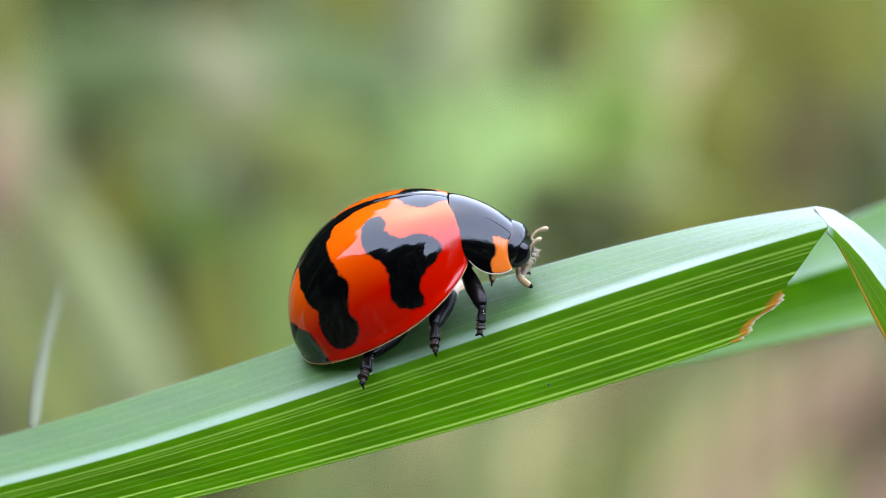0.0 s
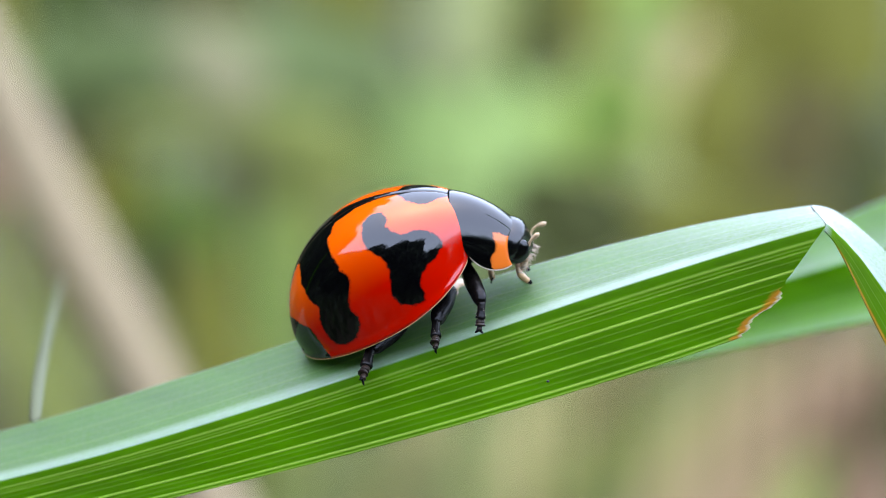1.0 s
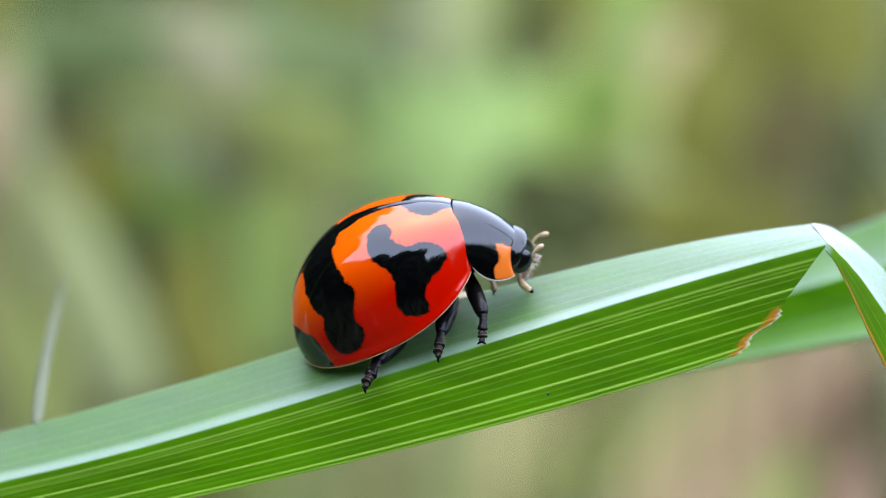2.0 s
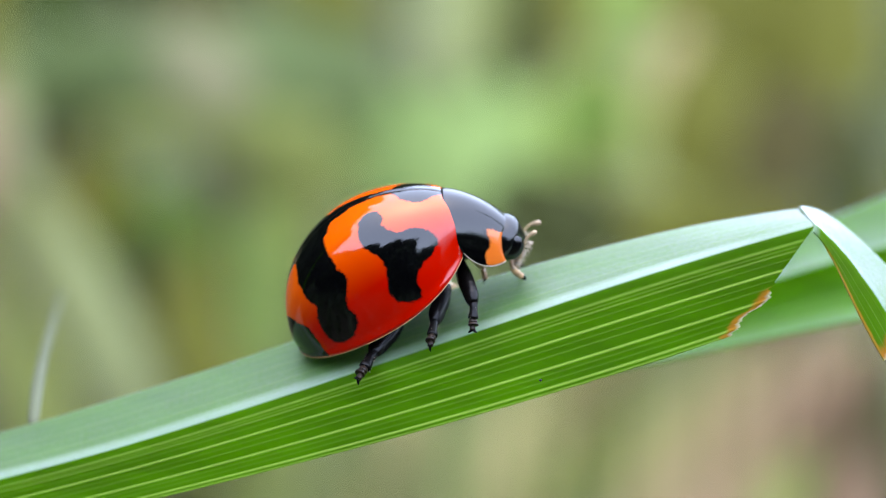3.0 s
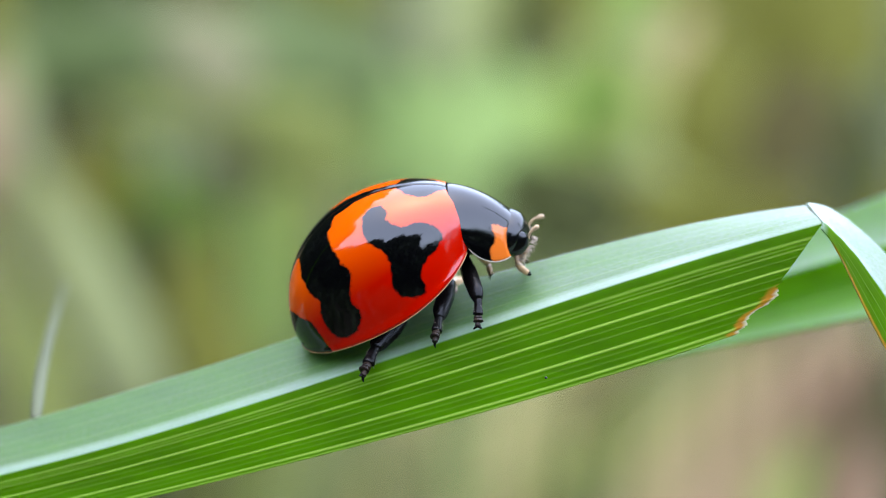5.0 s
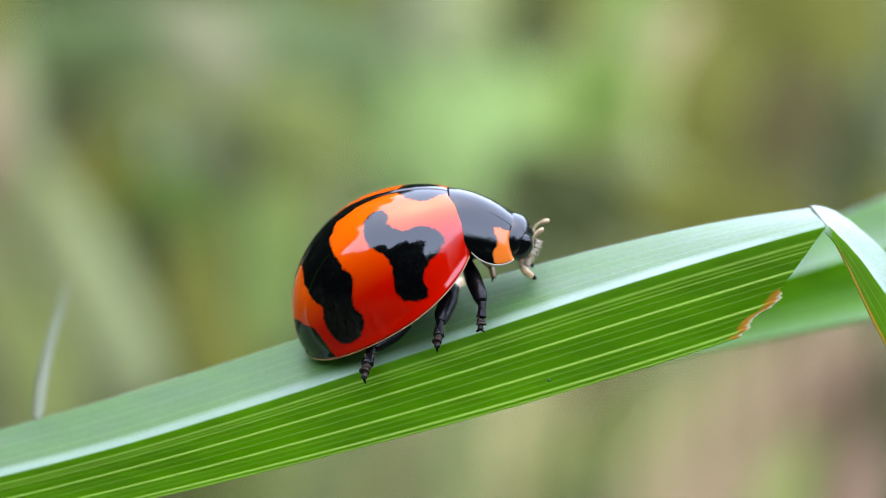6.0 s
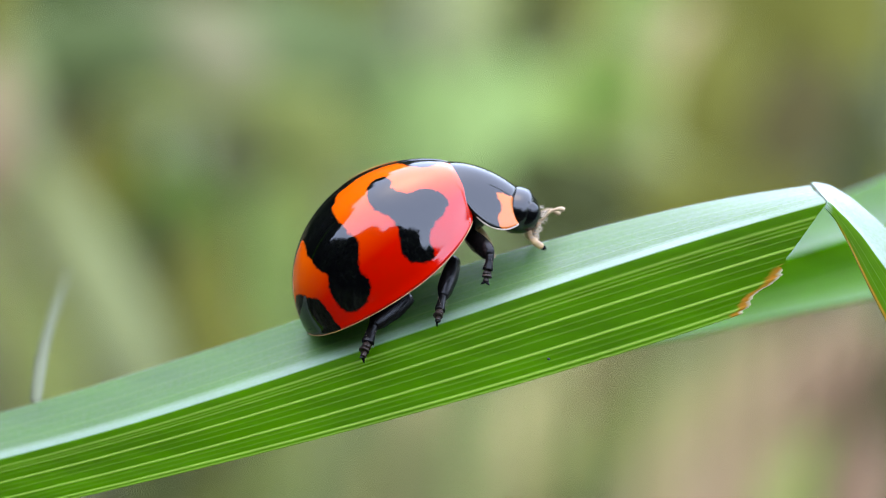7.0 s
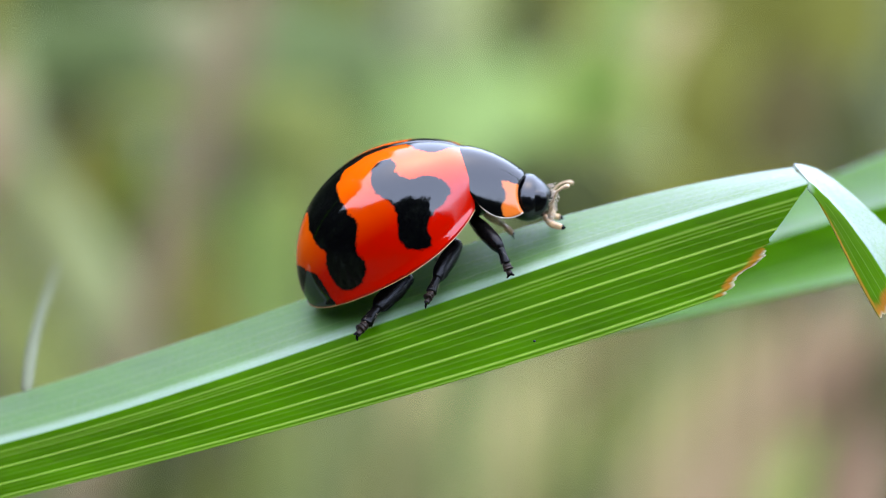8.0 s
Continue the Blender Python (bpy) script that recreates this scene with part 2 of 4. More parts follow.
def leaf_sheet(keel, near, far, lines=230, stations=200, round_keel=0.04, torn=0.0, dry_near=0.0, dry_all=0.0, sag=0.0, ribbed=1.0, near_wax=0.0):
    """A creased grass leaf: three curves, the crease and its two edges; ribs stand proud. torn: how raggedly the far end breaks off."""
    verts, vein, dry, midrib, waxy, rank = [], [], [], [], [], []
    across = [-1 + 2 * j / lines for j in range(lines + 1)]
    for i in range(stations + 1):
        u = 1 - (1 - i / stations) ** 1.7
        for v in across:
            rag = torn * (noise.noise((v * 7, 1.3, 0)) + 0.35 * noise.noise((v * 23, 4.1, 0)) + 0.2 * noise.noise((v * 70, 2.2, 0))) * (min(1, max(0.03, (-v - 0.45) * 5)) if v < 0 else min(0.12, v * 0.3))
            w = u * (1 + rag * u ** 6)
            k, n_, f_ = bezier(keel, w), bezier(near, w), bezier(far, w)
            q = math.sqrt(v * v + round_keel ** 2)
            hi, lo = (q + v) / 2, (q - v) / 2
            p = k + hi * (f_ - k) + lo * (n_ - k)
            side = (n_ - k) if v < 0 else (f_ - k)
            d = bezier(keel, min(1, w + 0.01)) - bezier(keel, w - 0.01)
            nor = d.cross(side).normalized() * (-1 if v < 0 else 1)
            rib = 0
            for c, wd, amp in (VEINS_NEAR if v < 0 else VEINS_FAR):
                rib = max(rib, (1.0 if v < 0 else 0.4) * ribbed * amp * math.exp(-((v - c) / (0.72 * wd)) ** 2))
            edge = noise.noise((w * 60, v * 2, 7)) * 0.004 * (abs(v) > 0.96)
            p = p + nor * (0.014 * rib + (sag if v < 0 else sag * 0.3) * math.sin(math.pi * min(1, abs(v))) + 0.015 * noise.noise((w * 7, v * 2, 0))) + side * edge
            verts.append(p)
            vein.append(rib if v < 0 else rib * 1.2)
            pale = max(0, 1 - u * 9) if dry_near else 0
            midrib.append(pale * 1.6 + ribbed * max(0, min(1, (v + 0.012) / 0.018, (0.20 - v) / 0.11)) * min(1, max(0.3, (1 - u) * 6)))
            e = 0.0
            if torn:
                e = max(0, 1 - (1 - u) * 30) * min(1, max(0, (-v - 0.5) * 7))
            if dry_near:
                e = max(e, max(0, 1 - (v + 1) * 5) * dry_near * min(1, u * 3), max(0, 1 - (1 - u) * 9) * dry_all)
            dry.append(e)
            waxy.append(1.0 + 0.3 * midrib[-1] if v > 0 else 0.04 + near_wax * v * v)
            rank.append(v)
    me = mesh_of("leaf", verts, grid_faces(stations + 1, lines + 1))
    put_attr(me, "vein", vein)
    put_attr(me, "dry", dry)
    put_attr(me, "midrib", midrib)
    put_attr(me, "wax", waxy)
    put_attr(me, "across", rank)
    return me


def solid(ob, mm):
    s = ob.modifiers.new("thickness", "SOLIDIFY")
    s.thickness, s.offset = mm * MM, 0
    return ob


KEEL = [spot(-11.49, -5.776, 1.4), spot(-4.62, -4.252, 0.3), spot(2.08, -1.342, -0.9), spot(8.88, 0.528, -0.1)]
NEAR = [spot(-11.49, -7.07, 1.2), spot(-4.62, -5.545, 0.1), spot(2.08, -3.825, -1.1), spot(7.06, -2.03, -0.4)]
FAR = [spot(-11.49, -4.656, 3.4), spot(-4.73, -3.048, 2.3), spot(1.61, 0.053, 1.1), spot(8.50, 0.955, 1.5)]


def stem(parent, foot, top, girth=1.3):
    """The plant's culm: from the ground straight up past the leaf, with a swollen joint."""
    a, b = STAND @ (foot * MM), STAND @ (top * MM)
    pts = [(a.x, a.y, -0.01), (a.x + 0.001, a.y, b.z * 0.4), (b.x, b.y, b.z), (b.x + 0.002, b.y, b.z + 0.05)]
    v, f = limb(pts, [girth * MM * 1.3, girth * MM * 1.1, girth * MM, girth * MM * 0.5], 30, 12)
    return part("stem", mesh_of("stem", v, f, 1.0), LEAF_BEHIND, parent, "round green grass stem")


plant = thing("grass_plant", None, None, "green grass plant with one creased, snapped blade", "grass", Matrix.Identity(4))
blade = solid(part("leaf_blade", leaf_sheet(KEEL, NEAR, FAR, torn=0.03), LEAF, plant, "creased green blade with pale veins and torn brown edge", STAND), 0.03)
TIP_KEEL = [spot(8.87, 0.54, -0.12), spot(9.28, 0.17, -0.2), spot(9.96, -0.48, -0.4), spot(10.84, -2.07, -0.6)]
TIP_NEAR = [spot(8.83, 0.38, -0.16), spot(9.35, -0.09, -0.4), spot(9.57, -1.13, -0.6), spot(10.53, -2.69, -0.8)]
TIP_FAR = [spot(8.50, 0.95, 1.46), spot(9.25, 0.98, 1.5), spot(9.78, 0.28, 1.4), spot(11.3, -1.1, 1.2)]
tip = solid(part("bent_tip", leaf_sheet(TIP_KEEL, TIP_NEAR, TIP_FAR, 90, 120, 0.06, 0.02, 0.8, 0.9, ribbed=0.35), LEAF, plant, "snapped-over leaf tip with a dried brown rim", STAND), 0.05)
base = leaf_sheet([spot(-43.99, -13.77, 6), spot(-32.29, -11.43, 4.5), spot(-21.89, -8.37, 3), spot(-11.43, -5.763, 1.39)], [spot(-43.99, -14.55, 5.5), spot(-32.29, -12.86, 4.2), spot(-21.89, -9.74, 2.8), spot(-11.43, -7.06, 1.19)], [spot(-43.99, -12.99, 7.3), spot(-32.29, -10.00, 6.2), spot(-21.89, -6.62, 4.8), spot(-11.43, -4.643, 3.39)], 90, 60)
solid(part("leaf_base", base, LEAF, plant, "", STAND), 0.09)
stem(plant, spot(-44.51, -15.07, 6), spot(-44.25, -13.38, 6))
part("leaf_hair", mesh_of("leaf_hair", *limb([spot(-9.42, -4.15, 3), spot(-9.29, -2.95, 5), spot(-9.06, -1.85, 9), spot(-8.72, -0.60, 16)], [0.15, 0.17, 0.16, 0.03], 24, 10, 0.4)), HAIR, blade, "thin pale hair rising from the blade's edge")
part("blemish", mesh_of("blemish", *ball(spot(-4.26, -2.60, 2.25), (0.16, 0.05, 0.045), 6, 10)), RIM, blade, "small orange blemish")

plant_behind = thing("grass_plant", None, None, "bright green grass plant crossing behind the snapped blade", "grass", Matrix.Identity(4))
BACK_KEEL = [spot(3.33, -2.25, 8.7), spot(5.41, -1.62, 8.3), spot(8.01, -0.66, 8), spot(11.91, 0.34, 7.5)]
BACK_NEAR = [spot(3.33, -3.05, 8.1), spot(5.41, -2.66, 7.7), spot(8.01, -2.08, 7.0), spot(11.91, -1.30, 6.2)]
BACK_FAR = [spot(3.33, -1.68, 11), spot(5.41, -0.90, 10.7), spot(8.01, 0.21, 10.2), spot(11.91, 1.70, 9.7)]
solid(part("leaf_blade", leaf_sheet(BACK_KEEL, BACK_NEAR, BACK_FAR, 90, 80, 0.03, sag=-0.4, ribbed=0.6, near_wax=1.4), LEAF_BEHIND, plant_behind, "smooth bright green blade", STAND), 0.1)
base = leaf_sheet([spot(36.61, -1.55, 3), spot(27.51, 3.39, 5), spot(19.71, 1.96, 7), spot(11.84, 0.33, 7.5)], [spot(36.61, -2.33, 3), spot(27.51, 2.09, 4.6), spot(19.71, 0.66, 6.4), spot(11.84, -1.31, 6.2)], [spot(36.61, -1.03, 5), spot(27.51, 4.95, 7), spot(19.71, 4.04, 9), spot(11.84, 1.68, 9.7)], 60, 50, 0.06, sag=-0.15, ribbed=0.6)
solid(part("leaf_base", base, LEAF_BEHIND, plant_behind, "", STAND), 0.1)
stem(plant_behind, spot(36.87, -4.15, 3), spot(36.74, -1.03, 3))

speck = thing("speck", mesh_of("speck", *ball(spot(2.44, -3.12, -0.93), (0.035, 0.03, 0.03), 6, 8)), SPECK, "tiny dark speck on the green blade", "speck")

# ---------------------------------------------------------------- the beetle
BODY = (-1.098, 0.80, -0.806)
PITCH, ROLL, YAW = 31.807, 28.593, 14.299


def body_pose(dx=0.0, dz=0.0, dp=0.0, dr=0.0, dyaw=0.0):
    turn = Matrix.Rotation(radians(-YAW - dyaw), 4, "Z") @ Matrix.Rotation(radians(-PITCH - dp), 4, "Y") @ Matrix.Rotation(radians(ROLL + dr), 4, "X")
    return STAND @ Matrix.Translation(Vector((BODY[0] + dx, BODY[1], BODY[2] + dz)) * MM) @ turn


beetle = thing("ladybird_beetle", None, None, "glossy red ladybird beetle with black marks walking on the grass blade", "beetle", body_pose())
beetle.empty_display_size = 0.002

# outlines of the black marks on one wing case: (along, round) in radians from the middle and from the seam
FRONT_MARK = [(0.14, 0.54), (0.17, 0.46), (0.22, 0.41), (0.27, 0.38), (0.32, 0.38), (0.37, 0.42), (0.39, 0.51), (0.39, 0.58), (0.36, 0.65), (0.38, 0.73), (0.42, 0.79), (0.46, 0.84), (0.53, 0.85), (0.6, 0.86), (0.68, 0.9), (0.74, 0.98), (0.79, 1.06), (0.8, 1.14), (0.78, 1.19), (0.67, 1.25), (0.55, 1.27), (0.46, 1.3), (0.39, 1.35), (0.36, 1.4), (0.36, 1.46), (0.32, 1.51), (0.24, 1.51), (0.14, 1.46), (0.08, 1.42), (0.06, 1.32), (0.13, 1.2), (0.18, 1.11), (0.19, 1.0), (0.14, 0.91), (0.1, 0.82), (0.09, 0.73), (0.11, 0.64)]
REAR_MARK = [(0.1, 0.0), (0.1, 0.12), (-0.03, 0.15), (-0.09, 0.14), (-0.13, 0.2), (-0.15, 0.29), (-0.2, 0.33), (-0.21, 0.42), (-0.21, 0.54), (-0.22, 0.62), (-0.21, 0.71), (-0.21, 0.85), (-0.18, 0.92), (-0.18, 0.99), (-0.21, 1.05), (-0.28, 1.14), (-0.32, 1.21), (-0.3, 1.31), (-0.31, 1.36), (-0.35, 1.42), (-0.44, 1.48), (-0.53, 1.5), (-0.61, 1.49), (-0.66, 1.45), (-0.68, 1.36), (-0.68, 1.24), (-0.65, 1.13), (-0.58, 1.02), (-0.62, 0.93), (-0.64, 0.8), (-0.63, 0.72), (-0.64, 0.57), (-0.61, 0.43), (-0.59, 0.25), (-0.6, 0.0)]
TIP_MARK = [(-1.5, 0.3), (-1.07, 0.51), (-0.97, 0.8), (-0.93, 0.95), (-0.87, 1.05), (-0.82, 1.14), (-0.81, 1.23), (-0.82, 1.38), (-0.82, 1.5), (-0.78, 1.8), (-1.8, 1.8), (-1.8, 0.3)]
COLLAR_MARK = [(0.5, 0.0), (0.55, 0.08), (0.58, 0.18), (0.61, 0.29), (0.66, 0.37), (0.72, 0.43), (0.78, 0.44), (0.85, 0.39), (0.91, 0.3), (1.02, 0.16), (1.2, 0.1), (1.2, 0.0)]
W_, H_, LR, LF, CUT, QW, QH, BOW, CP, DROP = 1.792, 2.121, 2.791, 2.174, 0.859, 0.899, 1.0035, 0.384, 0.7845, 0.40


def polygon_distance(px, py, poly):
    """Signed distance to a closed outline, negative within."""
    best, inside = 1e9, False
    n = len(poly)
    for i in range(n):
        (ax, ay), (bx, by) = poly[i], poly[(i + 1) % n]
        ex, ey = bx - ax, by - ay
        t = max(0, min(1, ((px - ax) * ex + (py - ay) * ey) / (ex * ex + ey * ey + 1e-12)))
        best = min(best, (ax + t * ex - px) ** 2 + (ay + t * ey - py) ** 2)
        if (ay > py) != (by > py) and px < (bx - ax) * (py - ay) / (by - ay) + ax:
            inside = not inside
    return -math.sqrt(best) if inside else math.sqrt(best)


def shell_point(al, ph):
    s, k, c = math.sin(al), abs(math.sin(ph)), max(0, math.cos(ph))
    x = LF * s if al > 0 else LR * s
    f = max(0, math.cos(al))
    y = W_ * f ** QW * math.sin(ph)
    z = H_ * f ** QH * c ** CP - DROP * f * k ** 6 - 0.185 * max(0, -s) ** 3 + 0.0175 * x * x * k * k
    e = max(0, min(1, x / (LF * CUT)))
    return Vector((x + e * e * BOW * (1 - k ** 5) + e ** 6 * 0.327 * k ** 6 * c ** 0.5, y, z))


def black_mark(al, ph):
    """Signed distance to the nearest black mark; ph from the seam outward."""
    d = min(polygon_distance(al, ph, m) for m in (FRONT_MARK, REAR_MARK, TIP_MARK, COLLAR_MARK))
    band = 0.07 + 0.045 * max(0, min(1, (0.4 - al) / 0.35)) - 0.05 * max(0, min(1, (-0.5 - al) / 0.4))
    return min(d, (ph - band) * 0.9)


def wing_case(side):
    na, nf = 150, 100
    verts, mark, flank_shade = [], [], []
    for i in range(na + 1):
        al = math.asin(CUT) + (-math.pi / 2 + 0.002 - math.asin(CUT)) * i / na
        for j in range(nf + 1):
            ph = (math.pi / 2) * (j / nf) ** 0.8
            p = shell_point(al, ph)
            seam = 0.035 * math.exp(-(ph / 0.018) ** 2)
            p.z -= seam * 0.6
            p.y = max(p.y, 0.004) if j == 0 else p.y
            lip = max(0, 1 - i / 5) ** 2
            p.z -= 0.025 * lip * math.cos(ph)
            p.y -= 0.025 * lip * math.sin(ph)
            flare = max(0, (j / nf - 0.94) / 0.06)
            p.y += 0.05 * flare * flare
            if j == nf:
                p.z -= 0.02
            verts.append((p.x, p.y * side, p.z))
            mark.append(black_mark(al, ph))
            # painted shade, growing from the upper side down to the rim
            flank_shade.append(max(0, min(1, (ph - 0.52) / 0.68)))
        p = shell_point(al, math.pi / 2)
        verts.append((p.x, p.y * side * 0.9, p.z + 0.05))
        mark.append(1)
        flank_shade.append(1)
    faces = grid_faces(na + 1, nf + 2)
    if side < 0:
        faces = [q[::-1] for q in faces]
    me = mesh_of("wing_case", verts, faces)
    put_attr(me, "mark", mark)
    put_attr(me, "flank_shade", flank_shade)
    return me


for side in (-1, 1):
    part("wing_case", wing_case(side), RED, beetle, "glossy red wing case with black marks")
    rim = [shell_point(math.asin(CUT) + (-math.pi / 2 + 0.1 - math.asin(CUT)) * i / 40, math.pi / 2) for i in range(41)]
    part("rim", mesh_of("rim", *tube([(p.x, (p.y + 0.045) * side, p.z - 0.015) for p in rim], [0.012] * 41, 8)), RIM, beetle, "thin amber rim")


def underside():
    verts = []
    for i in range(31):
        al = math.asin(CUT) + (-math.pi / 2 + 0.3 - math.asin(CUT)) * i / 30
        f = max(0.03, math.cos(al))
        for j in range(20):
            a = math.pi * j / 19
            p = shell_point(al, math.pi / 2)
            verts.append((p.x - 0.05, 0.9 * p.y * math.cos(a), 0.3 * p.z + 0.15 * f - 0.50 * f ** 0.6 * math.sin(a) ** 3))
    return mesh_of("underside", verts, grid_faces(31, 20))


part("underside", underside(), CHITIN, beetle, "black underside")
part("thorax", mesh_of("thorax", *ball((1.95, 0, 0.0), (0.62, 0.85, 0.62), 20, 30)), CHITIN, beetle, "black thorax")


# the neck shield nods and turns about a pivot under the front of the wing cases; the head slides out of it
PIVOT = (2.0, 0.0, 0.25)
RIDGE_X, RIDGE_Z = (2.269, 2.714, 2.975, 3.102), (1.062, 0.683, 0.133, -0.428)
RIM_X, RIM_Z = (2.01, 1.87, 2.169, 2.602), (0.05, -0.316, -0.87, -0.912)
NECK_WIDTH = (0.97, 1.05, 0.98, 0.78)
PATCH = [(0.67, 0.76), (0.78, 0.72), (0.89, 0.75), (1.1, 0.72), (1.1, 1.7), (0.72, 1.7), (0.66, 1.52), (0.68, 1.32), (0.76, 1.14), (0.78, 1.0), (0.73, 0.88)]


def neck_pose(nod=0.0, out=0.0, turn=0.0, roll=0.0):
    return place(*PIVOT, 0, -nod, 0) @ pose(0, 0, 0, roll, 0, turn) @ place(0.6 * out, 0, -0.8 * out)


def neck_point(u, ph):
    """u from the rear edge, tucked in under the wing cases (below 0), to the front edge (1)."""
    w = max(0, min(1, u))
    k, c = abs(math.sin(ph)), max(0, math.cos(ph))
    rx, rz, mx, mz = bezier(RIDGE_X, w), bezier(RIDGE_Z, w), bezier(RIM_X, w), bezier(RIM_Z, w)
    x, y, z = mx + (rx - mx) * (1 - k ** 2.6), bezier(NECK_WIDTH, w) * math.sin(ph), mz + (rz - mz) * c ** (CP + 0.12 * w)
    dx, dz = bezier(RIDGE_X, w) - bezier(RIDGE_X, w - 0.05), bezier(RIDGE_Z, w) - bezier(RIDGE_Z, w - 0.05)
    n = math.hypot(dx, dz)
    hollow = 0.16 * w ** 3 * math.sin(2 * min(abs(ph), math.pi / 2)) ** 2 + 0.05 * (1 - w) ** 6
    x, z = x - hollow * dx / n, z - hollow * dz / n
    if u < 0:
        x, y, z = x + 0.75 * u, y * (1 + 0.35 * u), 0.3 + (z - 0.3) * (1 + 0.35 * u)
    return (x - PIVOT[0], y, z - PIVOT[2])


def neck_shield():
    rows, cols = 70, 90
    verts, mark = [], []
    for i in range(rows + 1):
        u = -0.35 + 1.35 * i / rows
        for j in range(cols + 1):
            ph = -math.pi / 2 + math.pi * j / cols
            x, y, z = neck_point(u, ph)
            roll_in = max(0, (u - 0.95) / 0.05) ** 2
            verts.append((x - 0.02 * roll_in, y * (1 - 0.04 * roll_in), z - 0.03 * roll_in))
            mark.append(polygon_distance(u, abs(ph), PATCH) * 0.6)
    me = mesh_of("neck_shield", verts, grid_faces(rows + 1, cols + 1))
    put_attr(me, "mark", mark)
    return me


neck = part("neck_shield", neck_shield(), NECK, beetle, "glossy black neck shield with an orange corner patch", neck_pose())
solid(neck, 0.05)
for side in (-1, 1):
    edge = [neck_point(0.02 + 0.97 * i / 30, side * math.pi / 2) for i in range(31)]
    part("rim", mesh_of("rim", *tube([(x, y * 1.01, z - 0.015) for x, y, z in edge], [0.02] * 31, 8)), PALE, neck, "thin pale rim")


def head_pose(neck_now, out=0.0, nod=0.0):
    """The head's pose in the beetle's space, for a pose of the neck shield."""
    return neck_now @ place(0.75 + 0.35 * out, 0, -1.0 - 0.94 * out, 0, 66 - nod, 0)


def skull():
    v, f = ball((-0.06, 0, 0.0), (0.60, 0.68, 0.56), 28, 40)
    out = []
    for x, y, z in v:
        k = max(0, x) / 0.5
        out.append((x + 0.06 * k * max(0, 1 - abs(y) / 0.5), y * (1 - 0.25 * k), z * (1 - 0.22 * k) - 0.06 * k))
    return out, f


head = part("head", mesh_of("head", *skull()), HEAD, beetle, "glossy black head", head_pose(neck_pose()))
ANTENNAE = []
for side in (-1, 1):
    part("eye", mesh_of("eye", *ball((0.12, 0.49 * side, 0.04), (0.28, 0.15, 0.32), 14, 18)), EYE, head, "black bulging eye")
    ANTENNAE.append(part("antenna", mesh_of("antenna", *limb([(0.40, 0.36 * side, -0.02), (0.48, 0.44 * side, 0.12), (0.50, 0.48 * side, 0.30), (0.56, 0.49 * side, 0.43), (0.70, 0.49 * side, 0.54), (0.78, 0.48 * side, 0.56)], [0.03, 0.026, 0.026, 0.034, 0.058, 0.04], 30, 9)), FEELER, head, "short pale clubbed antenna"))
    part("palp", mesh_of("palp", *limb([(0.34, 0.20 * side, -0.26), (0.42, 0.32 * side, -0.40), (0.56, 0.37 * side, -0.48), (0.80, 0.37 * side, -0.52)], [0.05, 0.06, 0.085, 0.075], 20, 10, 0.7)), AMBER, head, "amber mouth feeler")
    part("palp_tip", mesh_of("palp_tip", *limb([(0.78, 0.37 * side, -0.517), (0.89, 0.37 * side, -0.535)], [0.072, 0.03], 8, 10, 0.7)), CHITIN, head, "dark tip of the mouth feeler")
part("muzzle", mesh_of("muzzle", *joined(ball((0.46, 0, -0.10), (0.13, 0.30, 0.20), 10, 14), ball((0.50, 0, -0.30), (0.14, 0.22, 0.14), 10, 14), ball((0.52, -0.18, -0.36), (0.09, 0.06, 0.12), 8, 10), ball((0.52, 0.18, -0.36), (0.09, 0.06, 0.12), 8, 10))), AMBER, head, "amber mouth parts")
rnd = random.Random(4)
bristles = []
for i in range(90):
    y = rnd.uniform(-0.5, 0.5)
    z = rnd.uniform(-0.42, 0.25)
    bristles.append(tube([(0.50 - 0.2 * abs(y), y, z), (0.58 - 0.2 * abs(y), y * 1.05, z + 0.04), (0.62 + rnd.uniform(0, 0.08) - 0.2 * abs(y), y * 1.1, z + rnd.uniform(-0.08, 0.1))], [0.012, 0.009, 0.003], 5))
part("bristles", mesh_of("bristles", *joined(*bristles)), PALE, head, "fine pale bristles")

# legs: hip (beetle's space), knee and foot as they stand at the start (leaf's space)
LEGS = {
    "front_near": (spot(0.50, -0.45, 0.4), spot(0.90, -1.31, -0.7), spot(0.84, -2.00, -0.72), 0.18),
    "middle_near": (spot(0.21, -1.0, 0.6), spot(-0.19, -1.74, -0.4), spot(-0.17, -2.41, -0.95), 0.17),
    "hind_near": (spot(-0.90, -1.80, 0.7), spot(-1.68, -2.40, -0.1), spot(-1.87, -3.15, -0.75), 0.19),
    "front_far": (spot(0.83, -0.31, 0.7), spot(1.09, -0.48, 1.1), spot(1.14, -0.79, 0.75), 0.11),
    "middle_far": (spot(0.21, -1.03, 1.5), spot(0.40, -0.77, 2.2), spot(0.21, -1.22, 1.2), 0.12),
    "hind_far": (spot(-1.87, -2.07, 1.6), spot(-2.39, -1.94, 2.3), spot(-2.26, -2.22, 1.5), 0.12),
}


